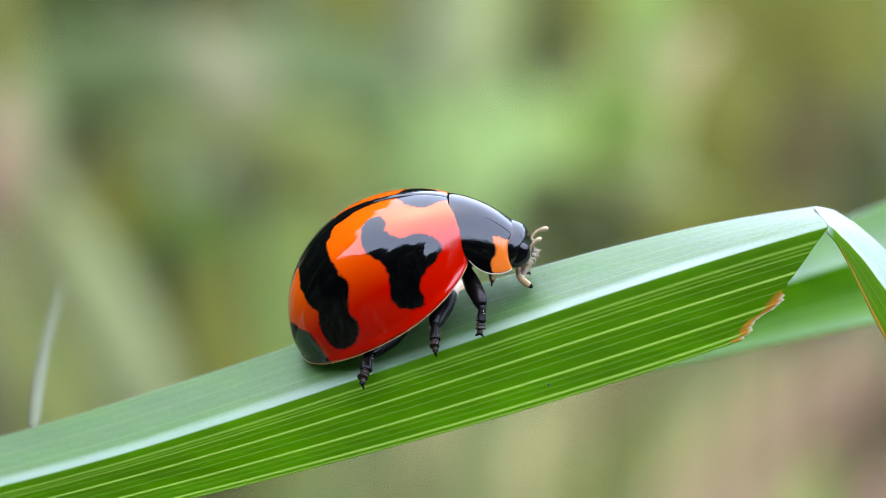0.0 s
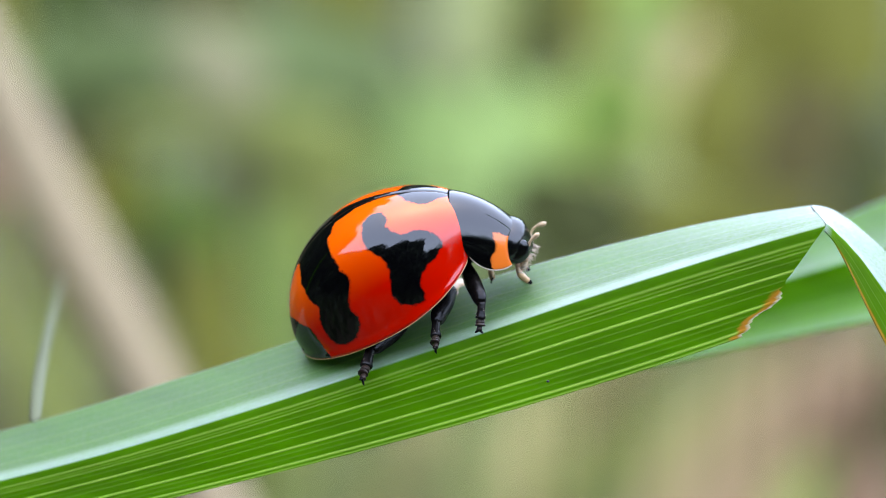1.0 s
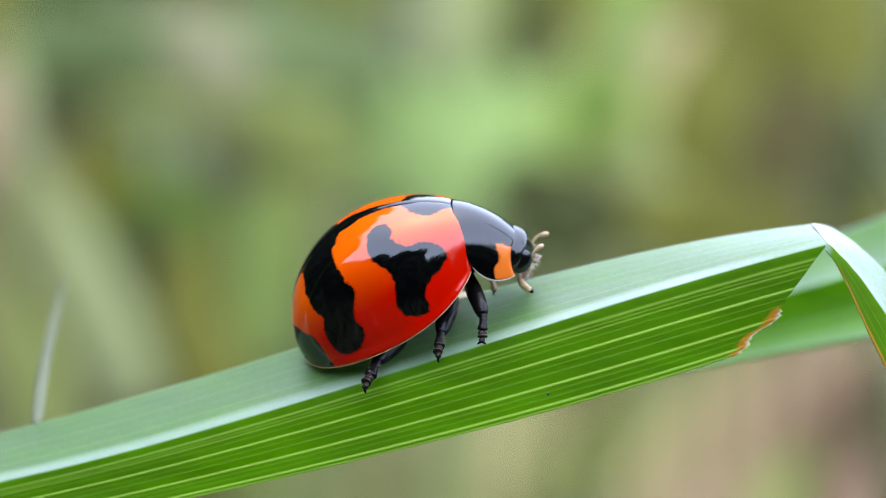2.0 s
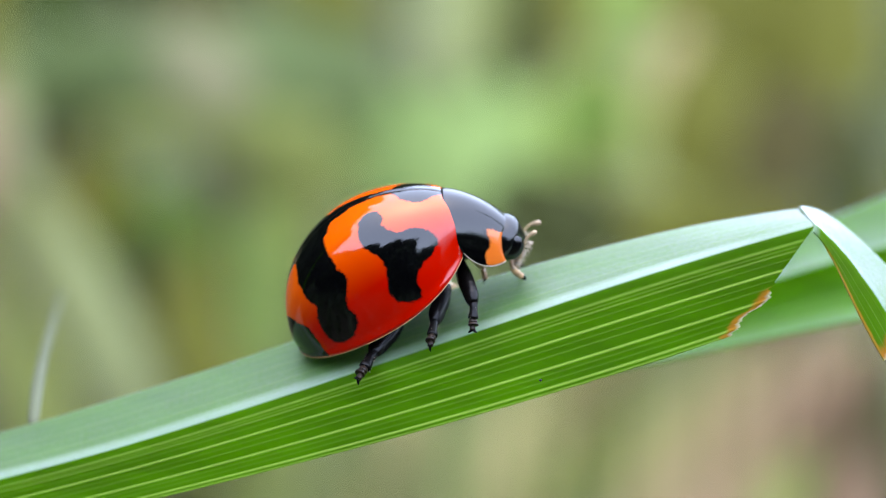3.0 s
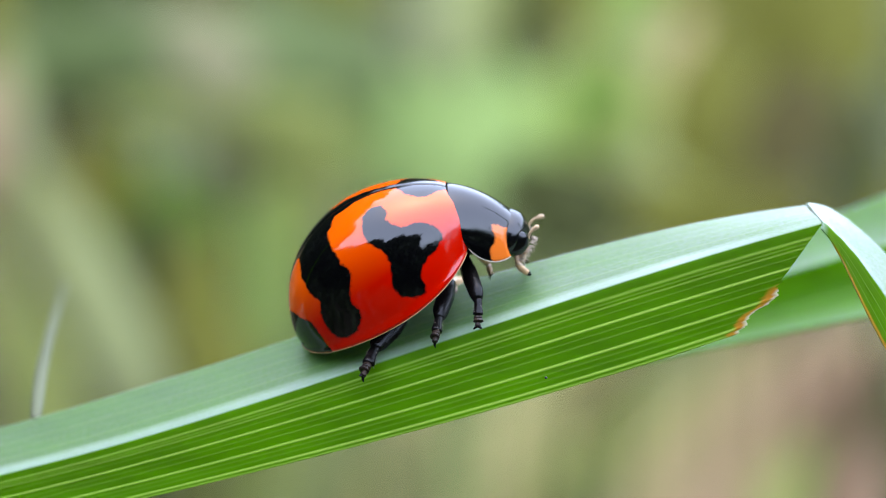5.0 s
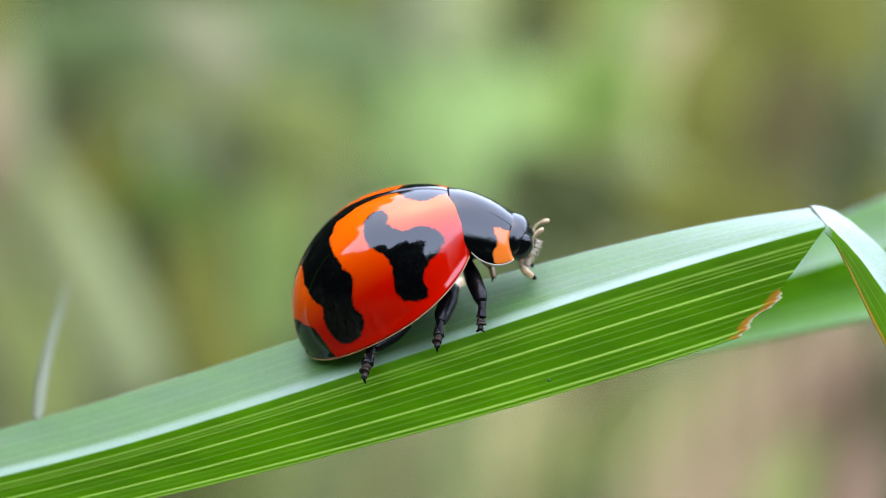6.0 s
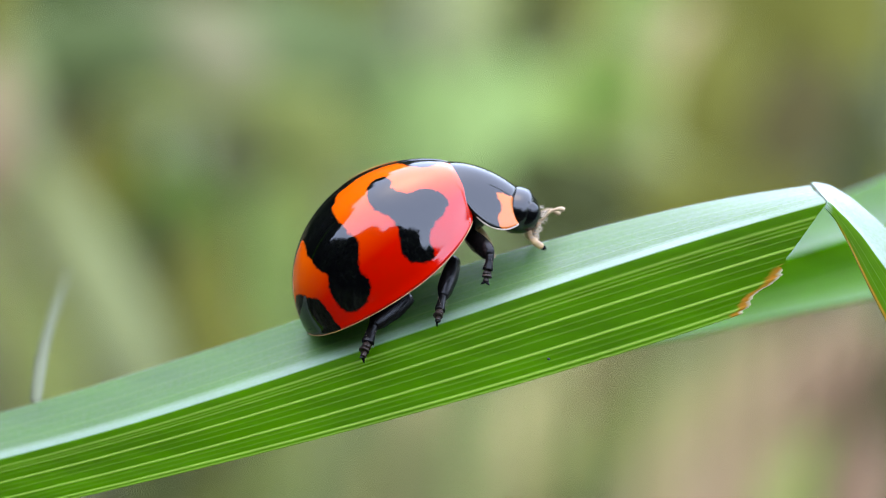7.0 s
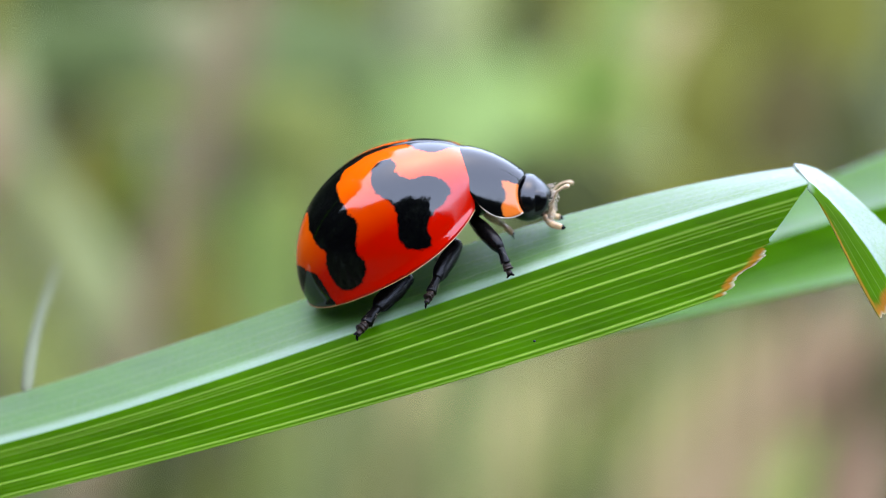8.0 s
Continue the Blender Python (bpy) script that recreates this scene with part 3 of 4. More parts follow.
def leg_parts(name, hip, knee, foot, girth):
    """Thigh along its own x from the hip; shin along its own x from the knee, with its foot and two claws."""
    horn = AMBER if name.endswith("far") else CHITIN
    a, b = (knee - hip).length, (foot - knee).length
    g = girth
    thigh = part("thigh", mesh_of("thigh", *limb([(-0.05, 0, 0), (a * 0.45, 0, 0.01), (a * 0.8, 0, 0.02), (a + 0.05, 0, 0)], [g * 0.9, g * 1.3, g * 1.2, g * 0.75], 18, 14, 0.75)), horn, beetle, "amber thigh" if horn is AMBER else "black thigh")
    s = b * 0.56
    shin = part("shin", mesh_of("shin", *limb([(-0.02, 0, 0), (s * 0.4, 0, 0.015), (s, 0, 0)], [g * 0.62, g * 0.62, g * 0.85], 14, 12, 0.8)), horn, beetle, "amber shin" if horn is AMBER else "black shin")
    foot_mesh = joined(limb([(s * 0.96, 0, 0), (s + (b - s) * 0.28, 0, 0.01)], [g * 0.5, g * 0.62], 8, 10),
                       limb([(s + (b - s) * 0.25, 0, 0.02), (s + (b - s) * 0.5, 0, 0.03)], [g * 0.55, g * 0.72], 8, 10),
                       limb([(s + (b - s) * 0.45, 0, 0.0), (b * 0.93, 0, 0)], [g * 0.32, g * 0.42], 8, 10))
    part("foot", mesh_of("foot", *foot_mesh), AMBER if horn is AMBER else FOOT, shin, "small jointed foot")
    for q in (-1, 1):
        part("claw", mesh_of("claw", *limb([(b * 0.91, 0, 0), (b * 0.97, q * 0.05, q * 0.04), (b * 1.02, q * 0.07, q * 0.09)], [g * 0.2, g * 0.16, g * 0.04], 8, 7)), CHITIN, shin)
    hairs = [tube([(s * f, g * 0.3 * math.cos(f * 40), g * 0.4 * math.sin(f * 40)), (s * f + 0.05, g * 0.8 * math.cos(f * 40), g * 0.9 * math.sin(f * 40))], [0.008, 0.002], 4) for f in [0.2 + 0.05 * k for k in range(16)]]
    part("leg_hair", mesh_of("leg_hair", *joined(*hairs)), PALE, shin, "fine pale leg hairs")
    return thigh, shin, a, b


legs = {n: leg_parts(n, *v) for n, v in LEGS.items()}


def aimed(origin, target, side):
    """Pose whose x runs from origin to target, metres, with z as near as can be to side."""
    x = (target - origin).normalized()
    y = side.cross(x).normalized()
    z = x.cross(y)
    m = Matrix((x, y, z)).transposed().to_4x4()
    m.translation = origin
    return m


def leg_poses(name, body, foot):
    """Poses of thigh and shin in the beetle's space, for a body pose and a foot place in the leaf's space."""
    hip0, knee0, foot0, g = LEGS[name]
    start, inv = STAND.inverted() @ body_pose(), (STAND.inverted() @ body).inverted()
    to0 = start.inverted()
    hip = to0 @ (hip0 * MM)
    bend = to0 @ (knee0 * MM) - (hip + to0 @ (foot0 * MM)) / 2
    a, b = (knee0 - hip0).length * MM, (foot0 - knee0).length * MM
    end = inv @ (foot * MM)
    d = end - hip
    n = min(d.length, (a + b) * 0.999)
    d.normalize()
    c = (a * a - b * b + n * n) / (2 * n)
    s = math.sqrt(max(1e-12, a * a - c * c))
    away = (bend - d * bend.dot(d)).normalized()
    knee = hip + d * c + away * s
    end = knee + (hip + d * n - knee).normalized() * b
    return aimed(hip, knee, away), aimed(knee, end, away)


# ---------------------------------------------------------------- plants out of focus behind
def leaf_mesh(length, width, bend=0.2, curl=0.15, lines=8, rows=24, blunt=1.0):
    """A lance-shaped leaf standing up along z from its foot; metres."""
    verts = []
    for i in range(rows + 1):
        u = i / rows
        w = width * (math.sin(math.pi * min(1, 0.08 + 0.92 * u) ** 0.8) ** (0.7 * blunt) if u < 1 else 0.02)
        for j in range(lines + 1):
            v = -1 + 2 * j / lines
            verts.append((v * w / 2, bend * length * u * u + curl * w * abs(v), length * u))
    me = mesh_of("leaf", verts, grid_faces(rows + 1, lines + 1), 1.0)
    return me


FAR_COLOURS = {
    "pale": (0.754, 0.662, 0.211),
    "cream": (0.559, 0.473, 0.204),
    "rose": (0.475, 0.326, 0.177),
    "bright": (0.242, 0.345, 0.100),
    "lime": (0.240, 0.330, 0.075),
    "green": (0.104, 0.171, 0.023),
    "deep": (0.043, 0.068, 0.011),
    "sage": (0.262, 0.289, 0.079),
    "grey": (0.265, 0.285, 0.115),
    "olive": (0.046, 0.054, 0.011),
    "moss": (0.140, 0.136, 0.020),
    "brown": (0.078, 0.063, 0.015),
    "pink": (0.286, 0.173, 0.099),
    "tan": (0.416, 0.336, 0.145),
    "umber": (0.087, 0.060, 0.025),
    "heather": (0.123, 0.165, 0.055),
    "dusk": (0.255, 0.238, 0.118),
}
FAR_LABEL = {
    "pale": "small pale leaf catching the light in the grass behind",
    "cream": "cream-coloured dry leaf in the grass behind",
    "rose": "dusty pink dry leaf in the grass behind",
    "bright": "bright green blurred leaf in the grass behind",
    "lime": "yellow-green blurred leaf in the grass behind",
    "green": "mid-green blurred leaf in the grass behind",
    "deep": "dark green blurred leaf in the grass behind",
    "sage": "sage-green blurred leaf in the grass behind",
    "heather": "dull grey-green blurred leaf in the grass behind",
    "dusk": "dusty beige dry leaf in the grass behind",
    "grey": "pale grey-green blurred leaf in the grass behind",
    "olive": "dark olive blurred leaf in the grass behind",
    "moss": "olive-green blurred leaf in the grass behind",
    "brown": "brown withered leaf in the grass behind",
    "pink": "pinkish-brown dry leaf in the grass behind",
    "tan": "tan dry leaf in the grass behind",
    "umber": "dark reddish-brown dead leaf in the grass behind",
}
DRY = ("dusk", "cream", "rose", "brown", "pink", "tan", "umber")
FAR_MATERIALS = {k: far_leaf_material("leaf_" + k, c) for k, c in FAR_COLOURS.items()}


def far_leaf(x0, z0, x1, z1, width, colour, depth, blunt=1.0):
    """A leaf from (x0, z0) to (x1, z1) as seen on the plane of focus, at that depth; millimetres."""
    a, b = spot(x0, z0, depth), spot(x1, z1, depth + 4)
    k = (REACH + depth) / REACH
    me = leaf_mesh((b - a).length * MM, width * k * MM, 0.05, 0.12, blunt=blunt)
    d = (b - a).normalized()
    side = d.cross(Vector((0, 1, 0))).normalized()
    m = Matrix((side, d.cross(side), d)).transposed()
    if m[1][1] < 0:
        m = Matrix((-side, d.cross(-side), d)).transposed()
    m = m.to_4x4()
    m.translation = a * MM
    name = "dry_leaf" if colour in DRY else "leaf"
    root = thing(name, None, None, FAR_LABEL[colour], "leaf", STAND @ m, group="blurred leaves behind")
    part("leaf_blade", me, FAR_MATERIALS[colour], root)
    foot, top = Vector((0, 0, -0.004)), (STAND @ m).inverted() @ Vector((*(STAND @ (a * MM)).xy, -0.01))
    part("stalk", mesh_of("stalk", *limb([Vector((0, 0, 0.002)), top * 0.5, top], [0.0008, 0.001, 0.0013], 10, 8), 1.0), FAR_MATERIALS[colour], root)
    return root


far_leaf(0.60, 0.14, 0.21, 4.04, 2.21, "bright", 430)
far_leaf(1.51, 0.53, 1.64, 4.17, 1.95, "bright", 440)
far_leaf(-0.83, 0.79, -0.57, 3.78, 1.82, "bright", 480)
far_leaf(0.99, 1.44, 0.73, 3.52, 1.95, "bright", 400)
far_leaf(0.45, 3.7, 0.55, 8.33, 1.50, "grey", 425)
far_leaf(1.51, 4.17, 1.25, 8.07, 0.91, "sage", 520)
far_leaf(-0.83, 3.26, -9.41, 4.69, 1.95, "heather", 470, 0.6)
far_leaf(-1.09, 4.30, -6.29, 4.95, 1.43, "heather", 500, 0.6)
far_leaf(-6.81, 3.40, -10.97, 4.24, 1.69, "heather", 500, 0.7)
far_leaf(-4.30, 2.70, -9.70, 2.95, 0.85, "olive", 455, 0.6)
far_leaf(-4.20, 3.30, -6.10, 4.95, 1.80, "dusk", 440, 0.6)
far_leaf(-2.13, 2.61, -7.59, 2.74, 1.04, "sage", 450, 0.7)
far_leaf(-1.61, 1.44, -4.73, 2.48, 1.43, "sage", 460, 0.7)
far_leaf(-1.09, 5.21, -3.43, 6.51, 1.56, "moss", 520, 0.7)
far_leaf(-4.08, 5.21, -5.90, 6.25, 1.43, "brown", 520, 0.7)
far_leaf(-7.85, 5.21, -9.41, 7.29, 2.08, "deep", 560)
far_leaf(-5.90, 5.86, -7.59, 7.81, 1.56, "olive", 540)
far_leaf(-9.87, 1.44, -9.74, 4.17, 1.43, "grey", 430)
far_leaf(-10.35, 0.7, -10.20, 4.0, 1.2, "pink", 410)
far_leaf(-10.32, 2.61, -10.06, 7.29, 1.17, "moss", 440)
far_leaf(-9.54, -3.37, -10.58, 0.27, 1.56, "sage", 440)
far_leaf(-6.29, -4.15, -9.41, 1.96, 1.56, "grey", 410)
far_leaf(-6.94, -3.37, -9.93, 1.44, 1.17, "moss", 450)
far_leaf(-8.24, -4.93, -10.06, -1.03, 1.69, "sage", 440)
far_leaf(-8.37, -0.51, -7.72, 2.48, 1.69, "moss", 480)
far_leaf(-6.94, -0.38, -6.81, 2.22, 1.56, "green", 500)
far_leaf(-7.33, 0.53, -7.20, 1.96, 1.17, "moss", 470, 0.7)
far_leaf(-4.73, -2.59, -5.90, 1.57, 1.95, "green", 460)
far_leaf(-3.95, -3.11, -3.69, 1.18, 1.95, "lime", 470)
far_leaf(-5.51, -2.59, -5.12, 0.01, 1.43, "moss", 440)
far_leaf(-3.17, -0.51, -2.91, 1.83, 1.56, "sage", 480)
far_leaf(-2.39, 1.44, -2.13, 2.74, 1.69, "green", 500)
far_leaf(-6.16, -1.75, -6.29, 0.79, 1.40, "olive", 445)
far_leaf(-4.60, -4.15, -5.25, -1.55, 1.69, "moss", 420)
far_leaf(4.63, 0.14, 1.38, 1.38, 1.95, "olive", 430, 0.6)
far_leaf(7.10, 0.01, 3.46, 0.79, 1.56, "moss", 440, 0.6)
far_leaf(3.59, -0.51, 2.29, 0.92, 1.56, "olive", 425, 0.7)
far_leaf(2.50, 1.44, 2.40, 3.60, 1.60, "lime", 480)
far_leaf(3.98, 1.57, 4.04, 4.56, 2.60, "sage", 520, 0.5)
far_leaf(3.98, 1.96, 4.04, 4.17, 1.82, "green", 490, 0.5)
far_leaf(4.95, 1.83, 5.15, 4.04, 0.78, "sage", 470)
far_leaf(2.94, 2.09, 3.00, 3.91, 0.65, "lime", 460)
far_leaf(4.33, 2.61, 4.35, 3.26, 0.91, "pale", 700, 0.4)
far_leaf(2.94, 4.56, 3.20, 7.81, 2.08, "moss", 560)
far_leaf(4.50, 4.69, 5.02, 7.81, 1.95, "lime", 600)
far_leaf(2.29, 3.65, 2.42, 7.29, 1.17, "olive", 500)
far_leaf(6.32, 0.79, 6.32, 4.69, 1.95, "moss", 500)
far_leaf(5.80, 3.13, 5.93, 5.21, 1.43, "tan", 520)
far_leaf(6.97, 2.09, 7.10, 4.56, 1.43, "moss", 480)
far_leaf(5.80, -0.38, 5.41, 1.70, 1.69, "sage", 470)
far_leaf(7.23, -0.51, 7.10, 1.44, 1.56, "moss", 480)
far_leaf(8.14, 1.05, 8.27, 3.78, 1.95, "brown", 430)
far_leaf(8.92, 1.83, 8.79, 4.04, 1.43, "brown", 440)
far_leaf(8.27, -0.38, 8.66, 1.44, 1.43, "moss", 460)
far_leaf(9.89, 0.27, 9.96, 3.52, 1.43, "olive", 470)
far_leaf(10.48, -1.03, 10.35, 1.83, 1.69, "moss", 500)
far_leaf(6.19, 4.62, 6.06, 7.81, 2.1, "moss", 600)
far_leaf(8.01, 3.71, 8.01, 7.81, 2.6, "moss", 600)
far_leaf(9.57, 3.32, 9.70, 7.81, 2.4, "moss", 580)
far_leaf(-5.25, -8.31, -2.91, -3.89, 2.21, "sage", 480)
far_leaf(-3.95, -8.31, -1.09, -3.24, 2.34, "grey", 500)
far_leaf(-2.39, -8.31, 0.60, -2.85, 2.34, "cream", 520)
far_leaf(-1.09, -8.05, 2.29, -2.33, 2.47, "grey", 520)
far_leaf(0.47, -8.05, 3.85, -1.94, 2.47, "cream", 500)
far_leaf(2.03, -8.05, 5.41, -1.68, 2.34, "tan", 510)
far_leaf(3.59, -8.05, 6.84, -1.42, 2.21, "grey", 500)
far_leaf(2.94, -5.97, 7.10, -3.24, 1.04, "sage", 470, 0.6)
far_leaf(4.37, -8.05, 8.27, -1.68, 2.08, "tan", 460)
far_leaf(5.80, -7.92, 9.44, -1.68, 1.95, "rose", 450)
far_leaf(7.36, -8.05, 10.35, -1.81, 1.69, "tan", 440)
far_leaf(9.31, -7.27, 10.61, -2.33, 1.43, "umber", 430)
far_leaf(8.53, -4.67, 10.48, -2.20, 1.04, "pink", 440, 0.7)
far_leaf(7.75, -7.92, 9.31, -4.67, 1.43, "sage", 430)
far_leaf(9.57, -8.05, 10.48, -4.67, 1.30, "pink", 420)


def grass_stuff(name, label, count, inner, outer, low, high, width, a, b, seed, arc=(0, 360), z=0.0):
    r = random.Random(seed)
    verts, faces = [], []
    for k in range(count):
        ang = radians(r.uniform(*arc))
        d = math.sqrt(r.uniform(inner ** 2, outer ** 2))
        x, y = d * math.sin(ang), d * math.cos(ang)
        h, w = r.uniform(low, high), width * r.uniform(0.6, 1.4)
        t = r.uniform(0, math.tau)
        lean = r.uniform(0.1, 0.6) * h
        lx, ly = lean * math.cos(t), lean * math.sin(t)
        sx, sy = -math.sin(t) * w / 2, math.cos(t) * w / 2
        base = len(verts)
        for i in range(5):
            u = i / 4
            s = 1 - u ** 2 * 0.96
            cx, cy, cz = x + lx * u * u, y + ly * u * u, z + h * (u - 0.25 * u * u * lean / h)
            verts += [(cx - sx * s, cy - sy * s, cz), (cx + sx * s, cy + sy * s, cz)]
        faces += [(base + 2 * i, base + 2 * i + 1, base + 2 * i + 3, base + 2 * i + 2) for i in range(4)]
    return thing(name, mesh_of(name, verts, faces, 1.0), island_material(name, a, b), label, "grass", Matrix.Identity(4), kind="stuff")


grass_stuff("far_grass", "blurred olive and green meadow grass behind", 9000, 0.5, 4.0, 0.08, 0.2, 0.012, (0.13, 0.15, 0.045), (0.17, 0.185, 0.07), 1, (-50, 50))
grass_stuff("tall_grass", "tall dark green meadow grass in the distance", 10000, 4.0, 8.0, 0.9, 2.0, 0.05, (0.04, 0.07, 0.015), (0.10, 0.14, 0.04), 2)
# unseen grass, its green darkened so the lower shell mirrors shade
grass_stuff("meadow_grass", "short grass out of view all around, coloured dark for the shell's reflections", 36000, 0.12, 4.2, 0.05, 0.2, 0.014, (0.022, 0.042, 0.008), (0.06, 0.085, 0.025), 3, (50, 310))

BARK = plain_material("bark", (0.09, 0.065, 0.04), 0.85, 0.4, 120, 0.0, 0.8, 0.004)
BUSH = island_material("bush_leaves", (0.02, 0.04, 0.01), (0.05, 0.08, 0.022))


def shrub(x, y, height, spread, seed):
    """A leafy bush: a few tapered stems and a crown of small leaves with an uneven outline. Unseen, added to block sky
    from the shell's reflections.
    """
    r = random.Random(seed)
    root = thing("shrub", None, None, "dense dark green leafy shrub added out of view to darken reflections", "shrub", Matrix.Translation((x, y, 0)), group="shrubs")
    for k in range(4):
        a = math.tau * k / 4 + r.uniform(-0.4, 0.4)
        e = (spread * 0.5 * math.cos(a), spread * 0.5 * math.sin(a), height * 0.75)
        pts = [(0.02 * math.cos(a), 0.02 * math.sin(a), -0.03), (e[0] * 0.25, e[1] * 0.3, e[2] * 0.35), (e[0] * 0.7, e[1] * 0.6, e[2] * 0.7), e]
        v, f = limb(pts, [0.028, 0.022, 0.014, 0.005], 14, 8)
        part("stem", mesh_of("stem", v, f, 1.0), BARK, root)
    verts, faces = [], []
    for k in range(36000 if spread < 0.7 else 9000):
        u = r.uniform(-1, 1)
        a = r.uniform(0, math.tau)
        q = r.uniform(0.35, 1.0) ** 0.33 * (0.86 + 0.28 * noise.noise((math.cos(a) * 2 + seed, math.sin(a) * 2, u * 2)))
        w = math.sqrt(1 - u * u)
        c = Vector((spread * q * w * math.cos(a), spread * q * w * math.sin(a), height * (0.53 + 0.47 * q * u)))
        d = Vector((r.gauss(0, 1), r.gauss(0, 1), r.gauss(-0.2, 0.7))).normalized()
        sd = d.cross(Vector((r.gauss(0, 1), r.gauss(0, 1), r.gauss(0, 1)))).normalized()
        size = 0.42 if spread < 0.7 else 1.2
        ln, wd = r.uniform(0.06, 0.11) * size, r.uniform(0.024, 0.042) * size
        b = len(verts)
        verts += [c, c + d * ln * 0.5 + sd * wd, c + d * ln, c + d * ln * 0.5 - sd * wd]
        faces.append((b, b + 1, b + 2, b + 3))
    part("crown", mesh_of("crown", verts, faces, 1.0, False), BUSH, root, "crown of many small dark leaves")
    return root


# unseen shrubs, added; those behind the camera stand in for the mirrored phone
for k, (x, y, h, w) in enumerate(((-1.25, -0.85, 1.12, 0.55), (-0.6, -1.15, 1.03, 0.6), (0.05, -1.2, 0.98, 0.6), (0.7, -1.1, 0.66, 0.5), (1.2, -0.85, 0.42, 0.4), (1.55, -0.3, 0.52, 0.42), (-1.35, 0.0, 1.8, 0.5), (-1.3, 0.65, 2.35, 0.6), (-1.6, 1.35, 3.7, 0.62), (-1.05, 1.85, 3.2, 0.55), (-0.75, 2.9, 3.0, 0.68), (-3.0, 3.4, 4.2, 1.0), (-1.9, 4.5, 3.3, 0.95), (-0.5, 5.2, 2.7, 0.95))):
    shrub(x, y, h, w, 10 + k)


# ---------------------------------------------------------------- loose stalks that the wind swings through
STRAW = far_leaf_material("straw", (0.37, 0.285, 0.165), 0.2)
WITHERED = far_leaf_material("withered", (0.26, 0.19, 0.10), 0.2)


def stalk(upper, lower, girth, material, label):
    """A dry stalk rooted in the ground that passes through two places of the leaf's space. Returns it and its pose at rest."""
    a, b = STAND @ (upper * MM), STAND @ (lower * MM)
    root = b + (b - a) * (b.z + 0.01) / (a.z - b.z)
    z = (a - root).normalized()
    y = z.cross(Vector((1, 0, 0))).normalized()
    m = Matrix((y.cross(z), y, z)).transposed().to_4x4()
    m.translation = root
    n = (a - root).length
    v, f = limb([(0, 0, 0), (0, 0, n * 0.5), (0, 0, n), (0.002, 0, n * 1.12)], [girth * MM * 1.1, girth * MM, girth * MM, girth * MM * 0.4], 40, 12)
    ob = thing("dry_stalk", None, None, label, "stalk", m)
    part("stem", mesh_of("stem", v, f, 1.0), material, ob)
    v, f = ball((0, 0, n * 0.6), (girth * MM * 1.25, girth * MM * 1.25, girth * MM * 2), 8, 12)
    part("joint", mesh_of("joint", v, f, 1.0), material, ob)
    return ob, m


straw, straw_rest = stalk(spot(-10.37, 3.78, 115), spot(-6.59, -3.24, 115), 2.2, STRAW, "pale straw-coloured dry stalk swaying close behind the blade")
withered, withered_rest = stalk(spot(-4.08, 4.95, 190), spot(-6.29, -1.55, 190), 2.1, WITHERED, "thin brown withered stalk swaying in the grass behind")


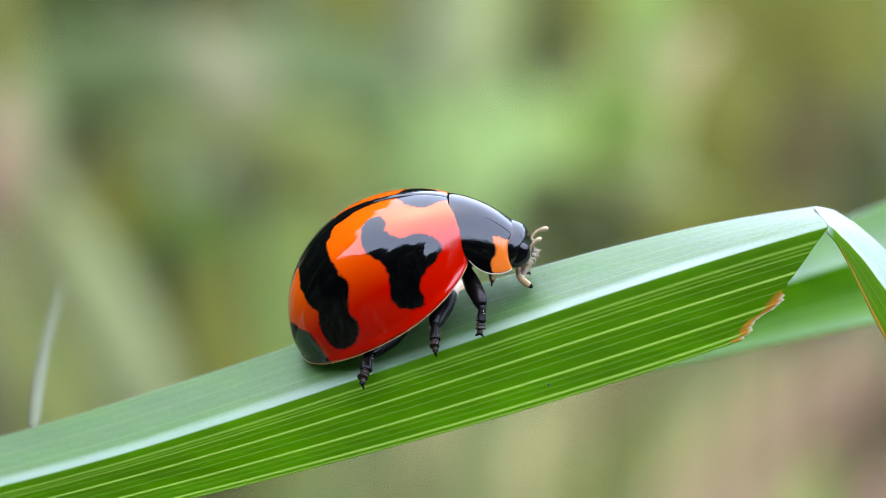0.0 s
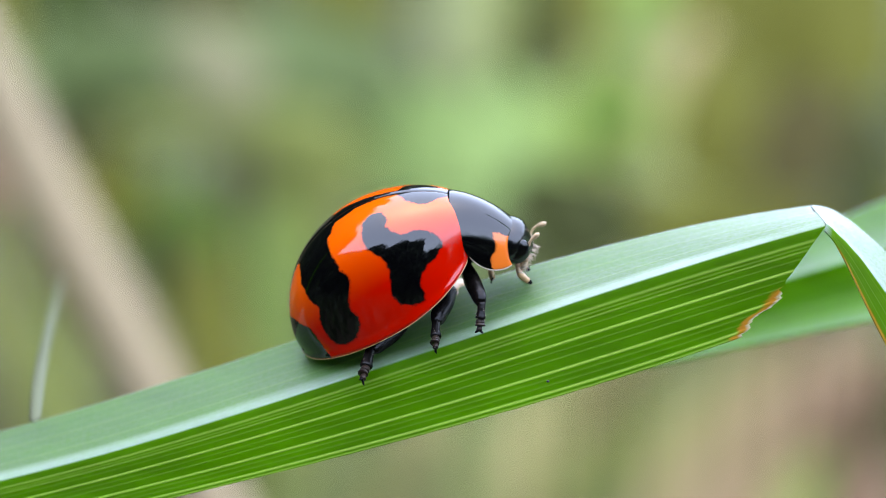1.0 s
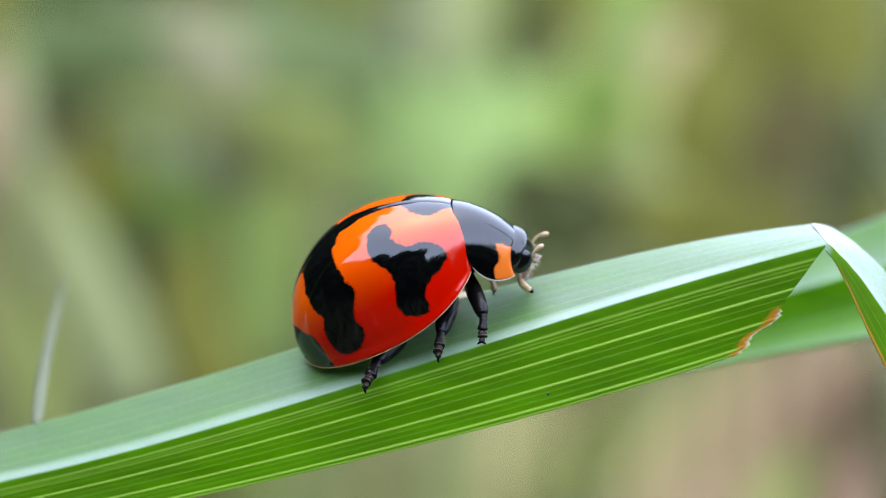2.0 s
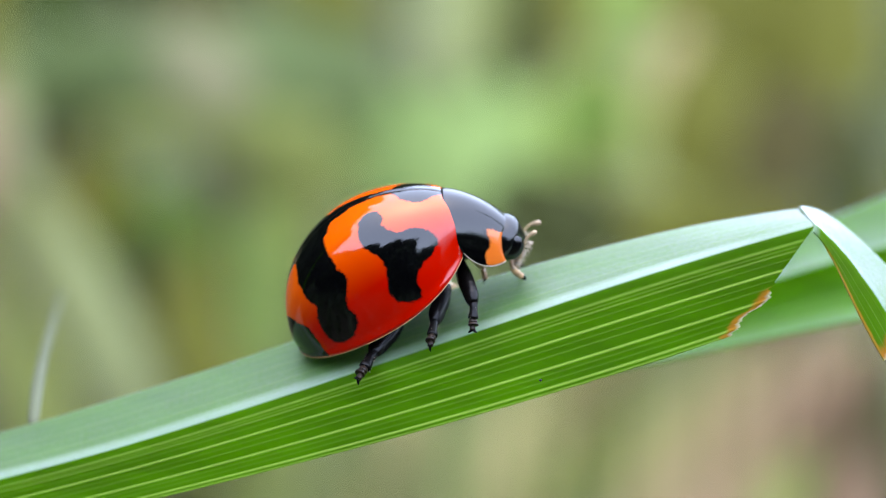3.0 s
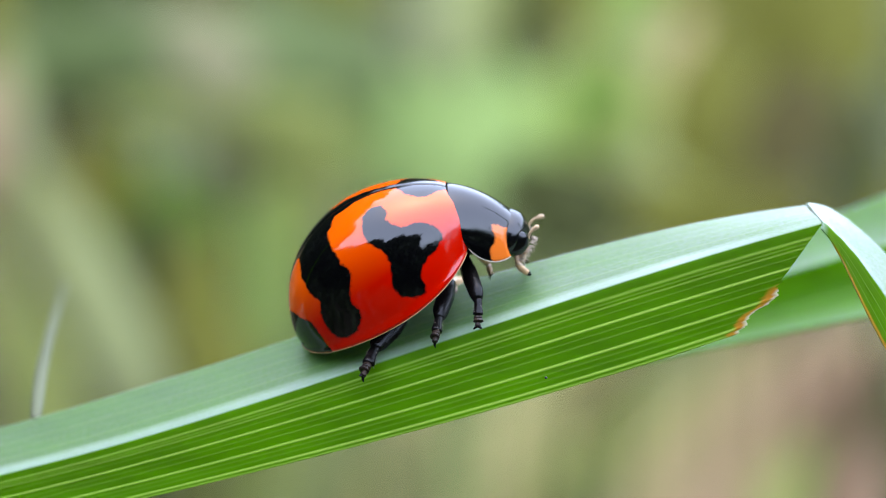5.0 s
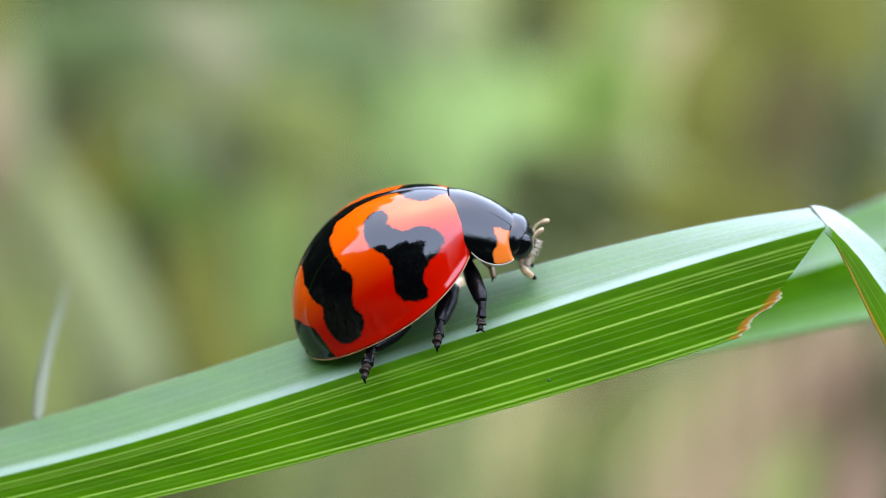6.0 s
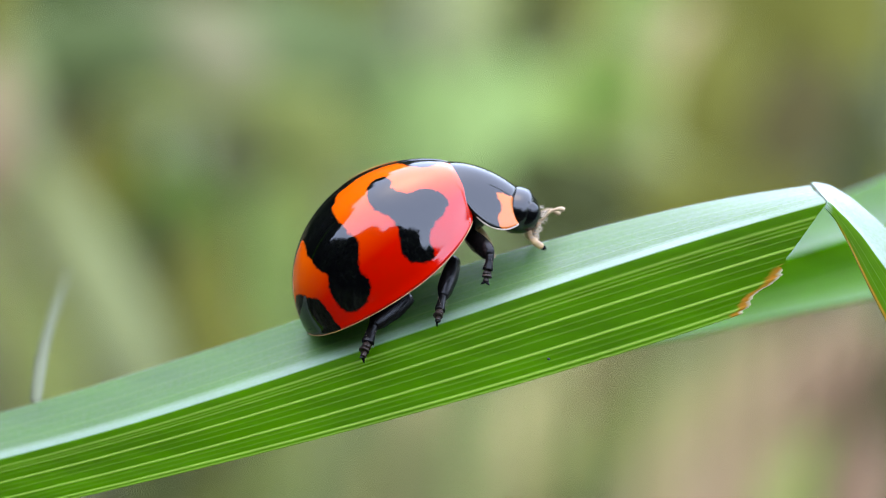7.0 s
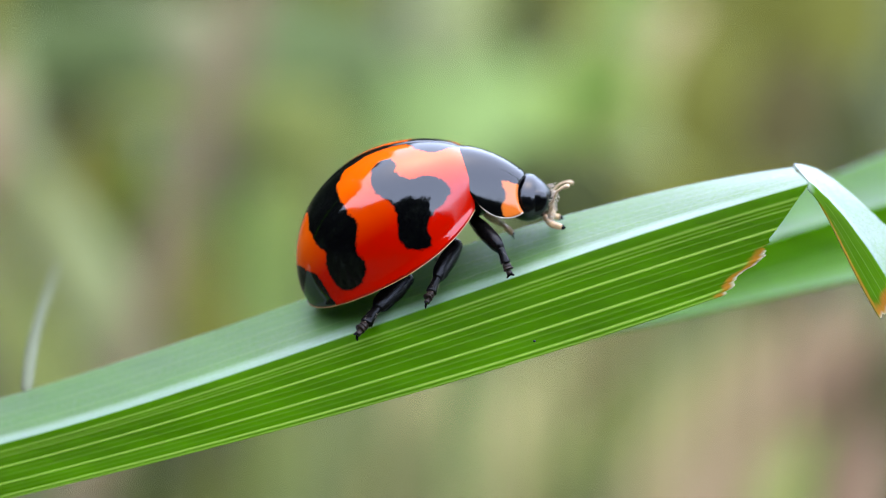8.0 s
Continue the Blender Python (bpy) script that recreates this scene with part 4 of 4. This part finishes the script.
# ---------------------------------------------------------------- what moves
def motions():
    # seconds; beetle: along, up, pitch, roll, yaw; neck shield: nod, out, turn, roll; head: out, nod; front foot: along, up
    gait = [
        (0, 0, 0, 0, 0, 0, 0, 0, 0, 0, 0, 0, 0, 0),
        (1, 0, 0.02, 0.1, 0, -0.3, 0, 0, 0, 0, 0, 0, 0, 0),
        (1.2, -0.05, 0, 0.4, 2.0, 0.3, 0, 0, 0, 0, 0, 0, 0, 0),
        (2.5, 0.004, 0.085, 0.7, 2.5, -1.0, 0, 0, 0, 0, 0, 0, 0, 0),
        (3, 0.02, 0.08, 1.1, 0.3, -1.4, 0, 0, 0, 0, 0.02, 0, 0, 0),
        (3.5, 0.07, 0.09, 0.5, -3.0, -1.6, 0, 0, 0, 0, 0.02, 0, 0, 0),
        (4, 0.04, 0.065, 1.3, -1.8, -1.9, 0, 0, 0, 0, 0.02, 0, 0, 0),
        (4.5, 0.0, 0.095, 0.9, 1.0, -1.6, 0, 0, 0, 0, 0.02, 0, 0, 0),
        (5.8, -0.01, 0.025, 1.7, -3.6, -2.6, 1, 0, 0, 0, 0.03, 0, 0, 0),
        (6, 0.018, -0.01, 2.4, -2.6, -2.0, 1, 0, 0, 0, 0.04, 0, 0, 0),
        (6.5, 0.10, 0.02, 4.0, -9.0, -4.5, 2, 0, 0, 0, 0.06, 0, 0, 0),
        (7, 0.06, 0.06, 5.1, -15.3, -14.0, 3, 0.04, 0, 0, 0.16, 2, 0.13, 0.6),
        (7.2, 0.22, 0.05, 3.7, -17.2, -14.5, 4, 0.04, 0, 0, 0.18, 8, 1, 0.44),
        (7.5, 0.42, 0.125, 1.4, -17.0, -12.3, 5, 0.04, 0, 0, 0.21, 14, 1.03, 0.38),
        (8, 0.486, 0.24, -0.9, -7.6, -4.0, 6, 0.04, 0, 0, 0.24, 20, 1.04, 0.39),
    ]
    rows_body, rows_neck, rows_head = [], [], []
    rows_leg = {n: ([], []) for n in LEGS}
    for t, dx, dz, dp, dr, dyaw, nod, out, turn, roll, head_out, head_nod, step, lift in gait:
        body = body_pose(dx, dz, dp, dr, dyaw)
        rows_body.append((t, body))
        rows_neck.append((t, neck_pose(nod, out, turn, roll)))
        rows_head.append((t, head_pose(neck_pose(nod, out, turn, roll), head_out, head_nod)))
        for n in LEGS:
            foot = LEGS[n][2].copy()
            if n.startswith("front"):
                foot += Vector((step, 0, lift)) if n == "front_near" else Vector((0.85, 0, 0.15)) * max(0, min(1, (t - 7.5) / 0.5))
            a, b = leg_poses(n, body, foot)
            rows_leg[n][0].append((t, a))
            rows_leg[n][1].append((t, b))
    swing = [(0.0, -4.6), (0.8, -4.2), (0.9, -2.3), (1.0, 0.0), (1.1, -0.37), (1.2, -1.15), (1.6, -4.2), (8.0, -4.6)]
    walk(straw, [(t, straw_rest @ Matrix.Rotation(radians(a), 4, "Y")) for t, a in swing])
    swing = [(0.0, -9.0), (7.8, -9.0), (7.9, -6.5), (8.0, 0.0)]
    walk(withered, [(t, withered_rest @ Matrix.Rotation(radians(a), 4, "Y")) for t, a in swing])
    walk(beetle, rows_body)
    # the blade twists a little about its crease under the beetle's weight
    along = (KEEL[3] - KEEL[0]).normalized()
    middle = Matrix.Translation((KEEL[0] + KEEL[3]) / 2 * MM)
    walk(blade, [(t, STAND @ middle @ Matrix.Rotation(radians(a), 4, along) @ middle.inverted()) for t, a in ((0.0, 0), (1.2, 0), (2.5, -1.0), (3.5, -2.2), (4.5, -1.5), (6.0, -1.9), (6.5, -2.2), (8.0, -2.2))])
    walk(neck, rows_neck)
    walk(head, rows_head)
    for side, feeler in zip((-1, 1), ANTENNAE):
        base = place(0.40, 0.36 * side, -0.02)
        walk(feeler, [(t, base @ pose(0, 0, 0, 0, a + 12 * side, 0) @ base.inverted()) for t, a in ((0.0, -24), (1.0, -28), (3.0, -20), (4.5, -26), (6.2, -22), (6.8, 22), (7.5, 14), (8.0, 16))])
    for n in LEGS:
        walk(legs[n][0], rows_leg[n][0])
        walk(legs[n][1], rows_leg[n][1])


motions()
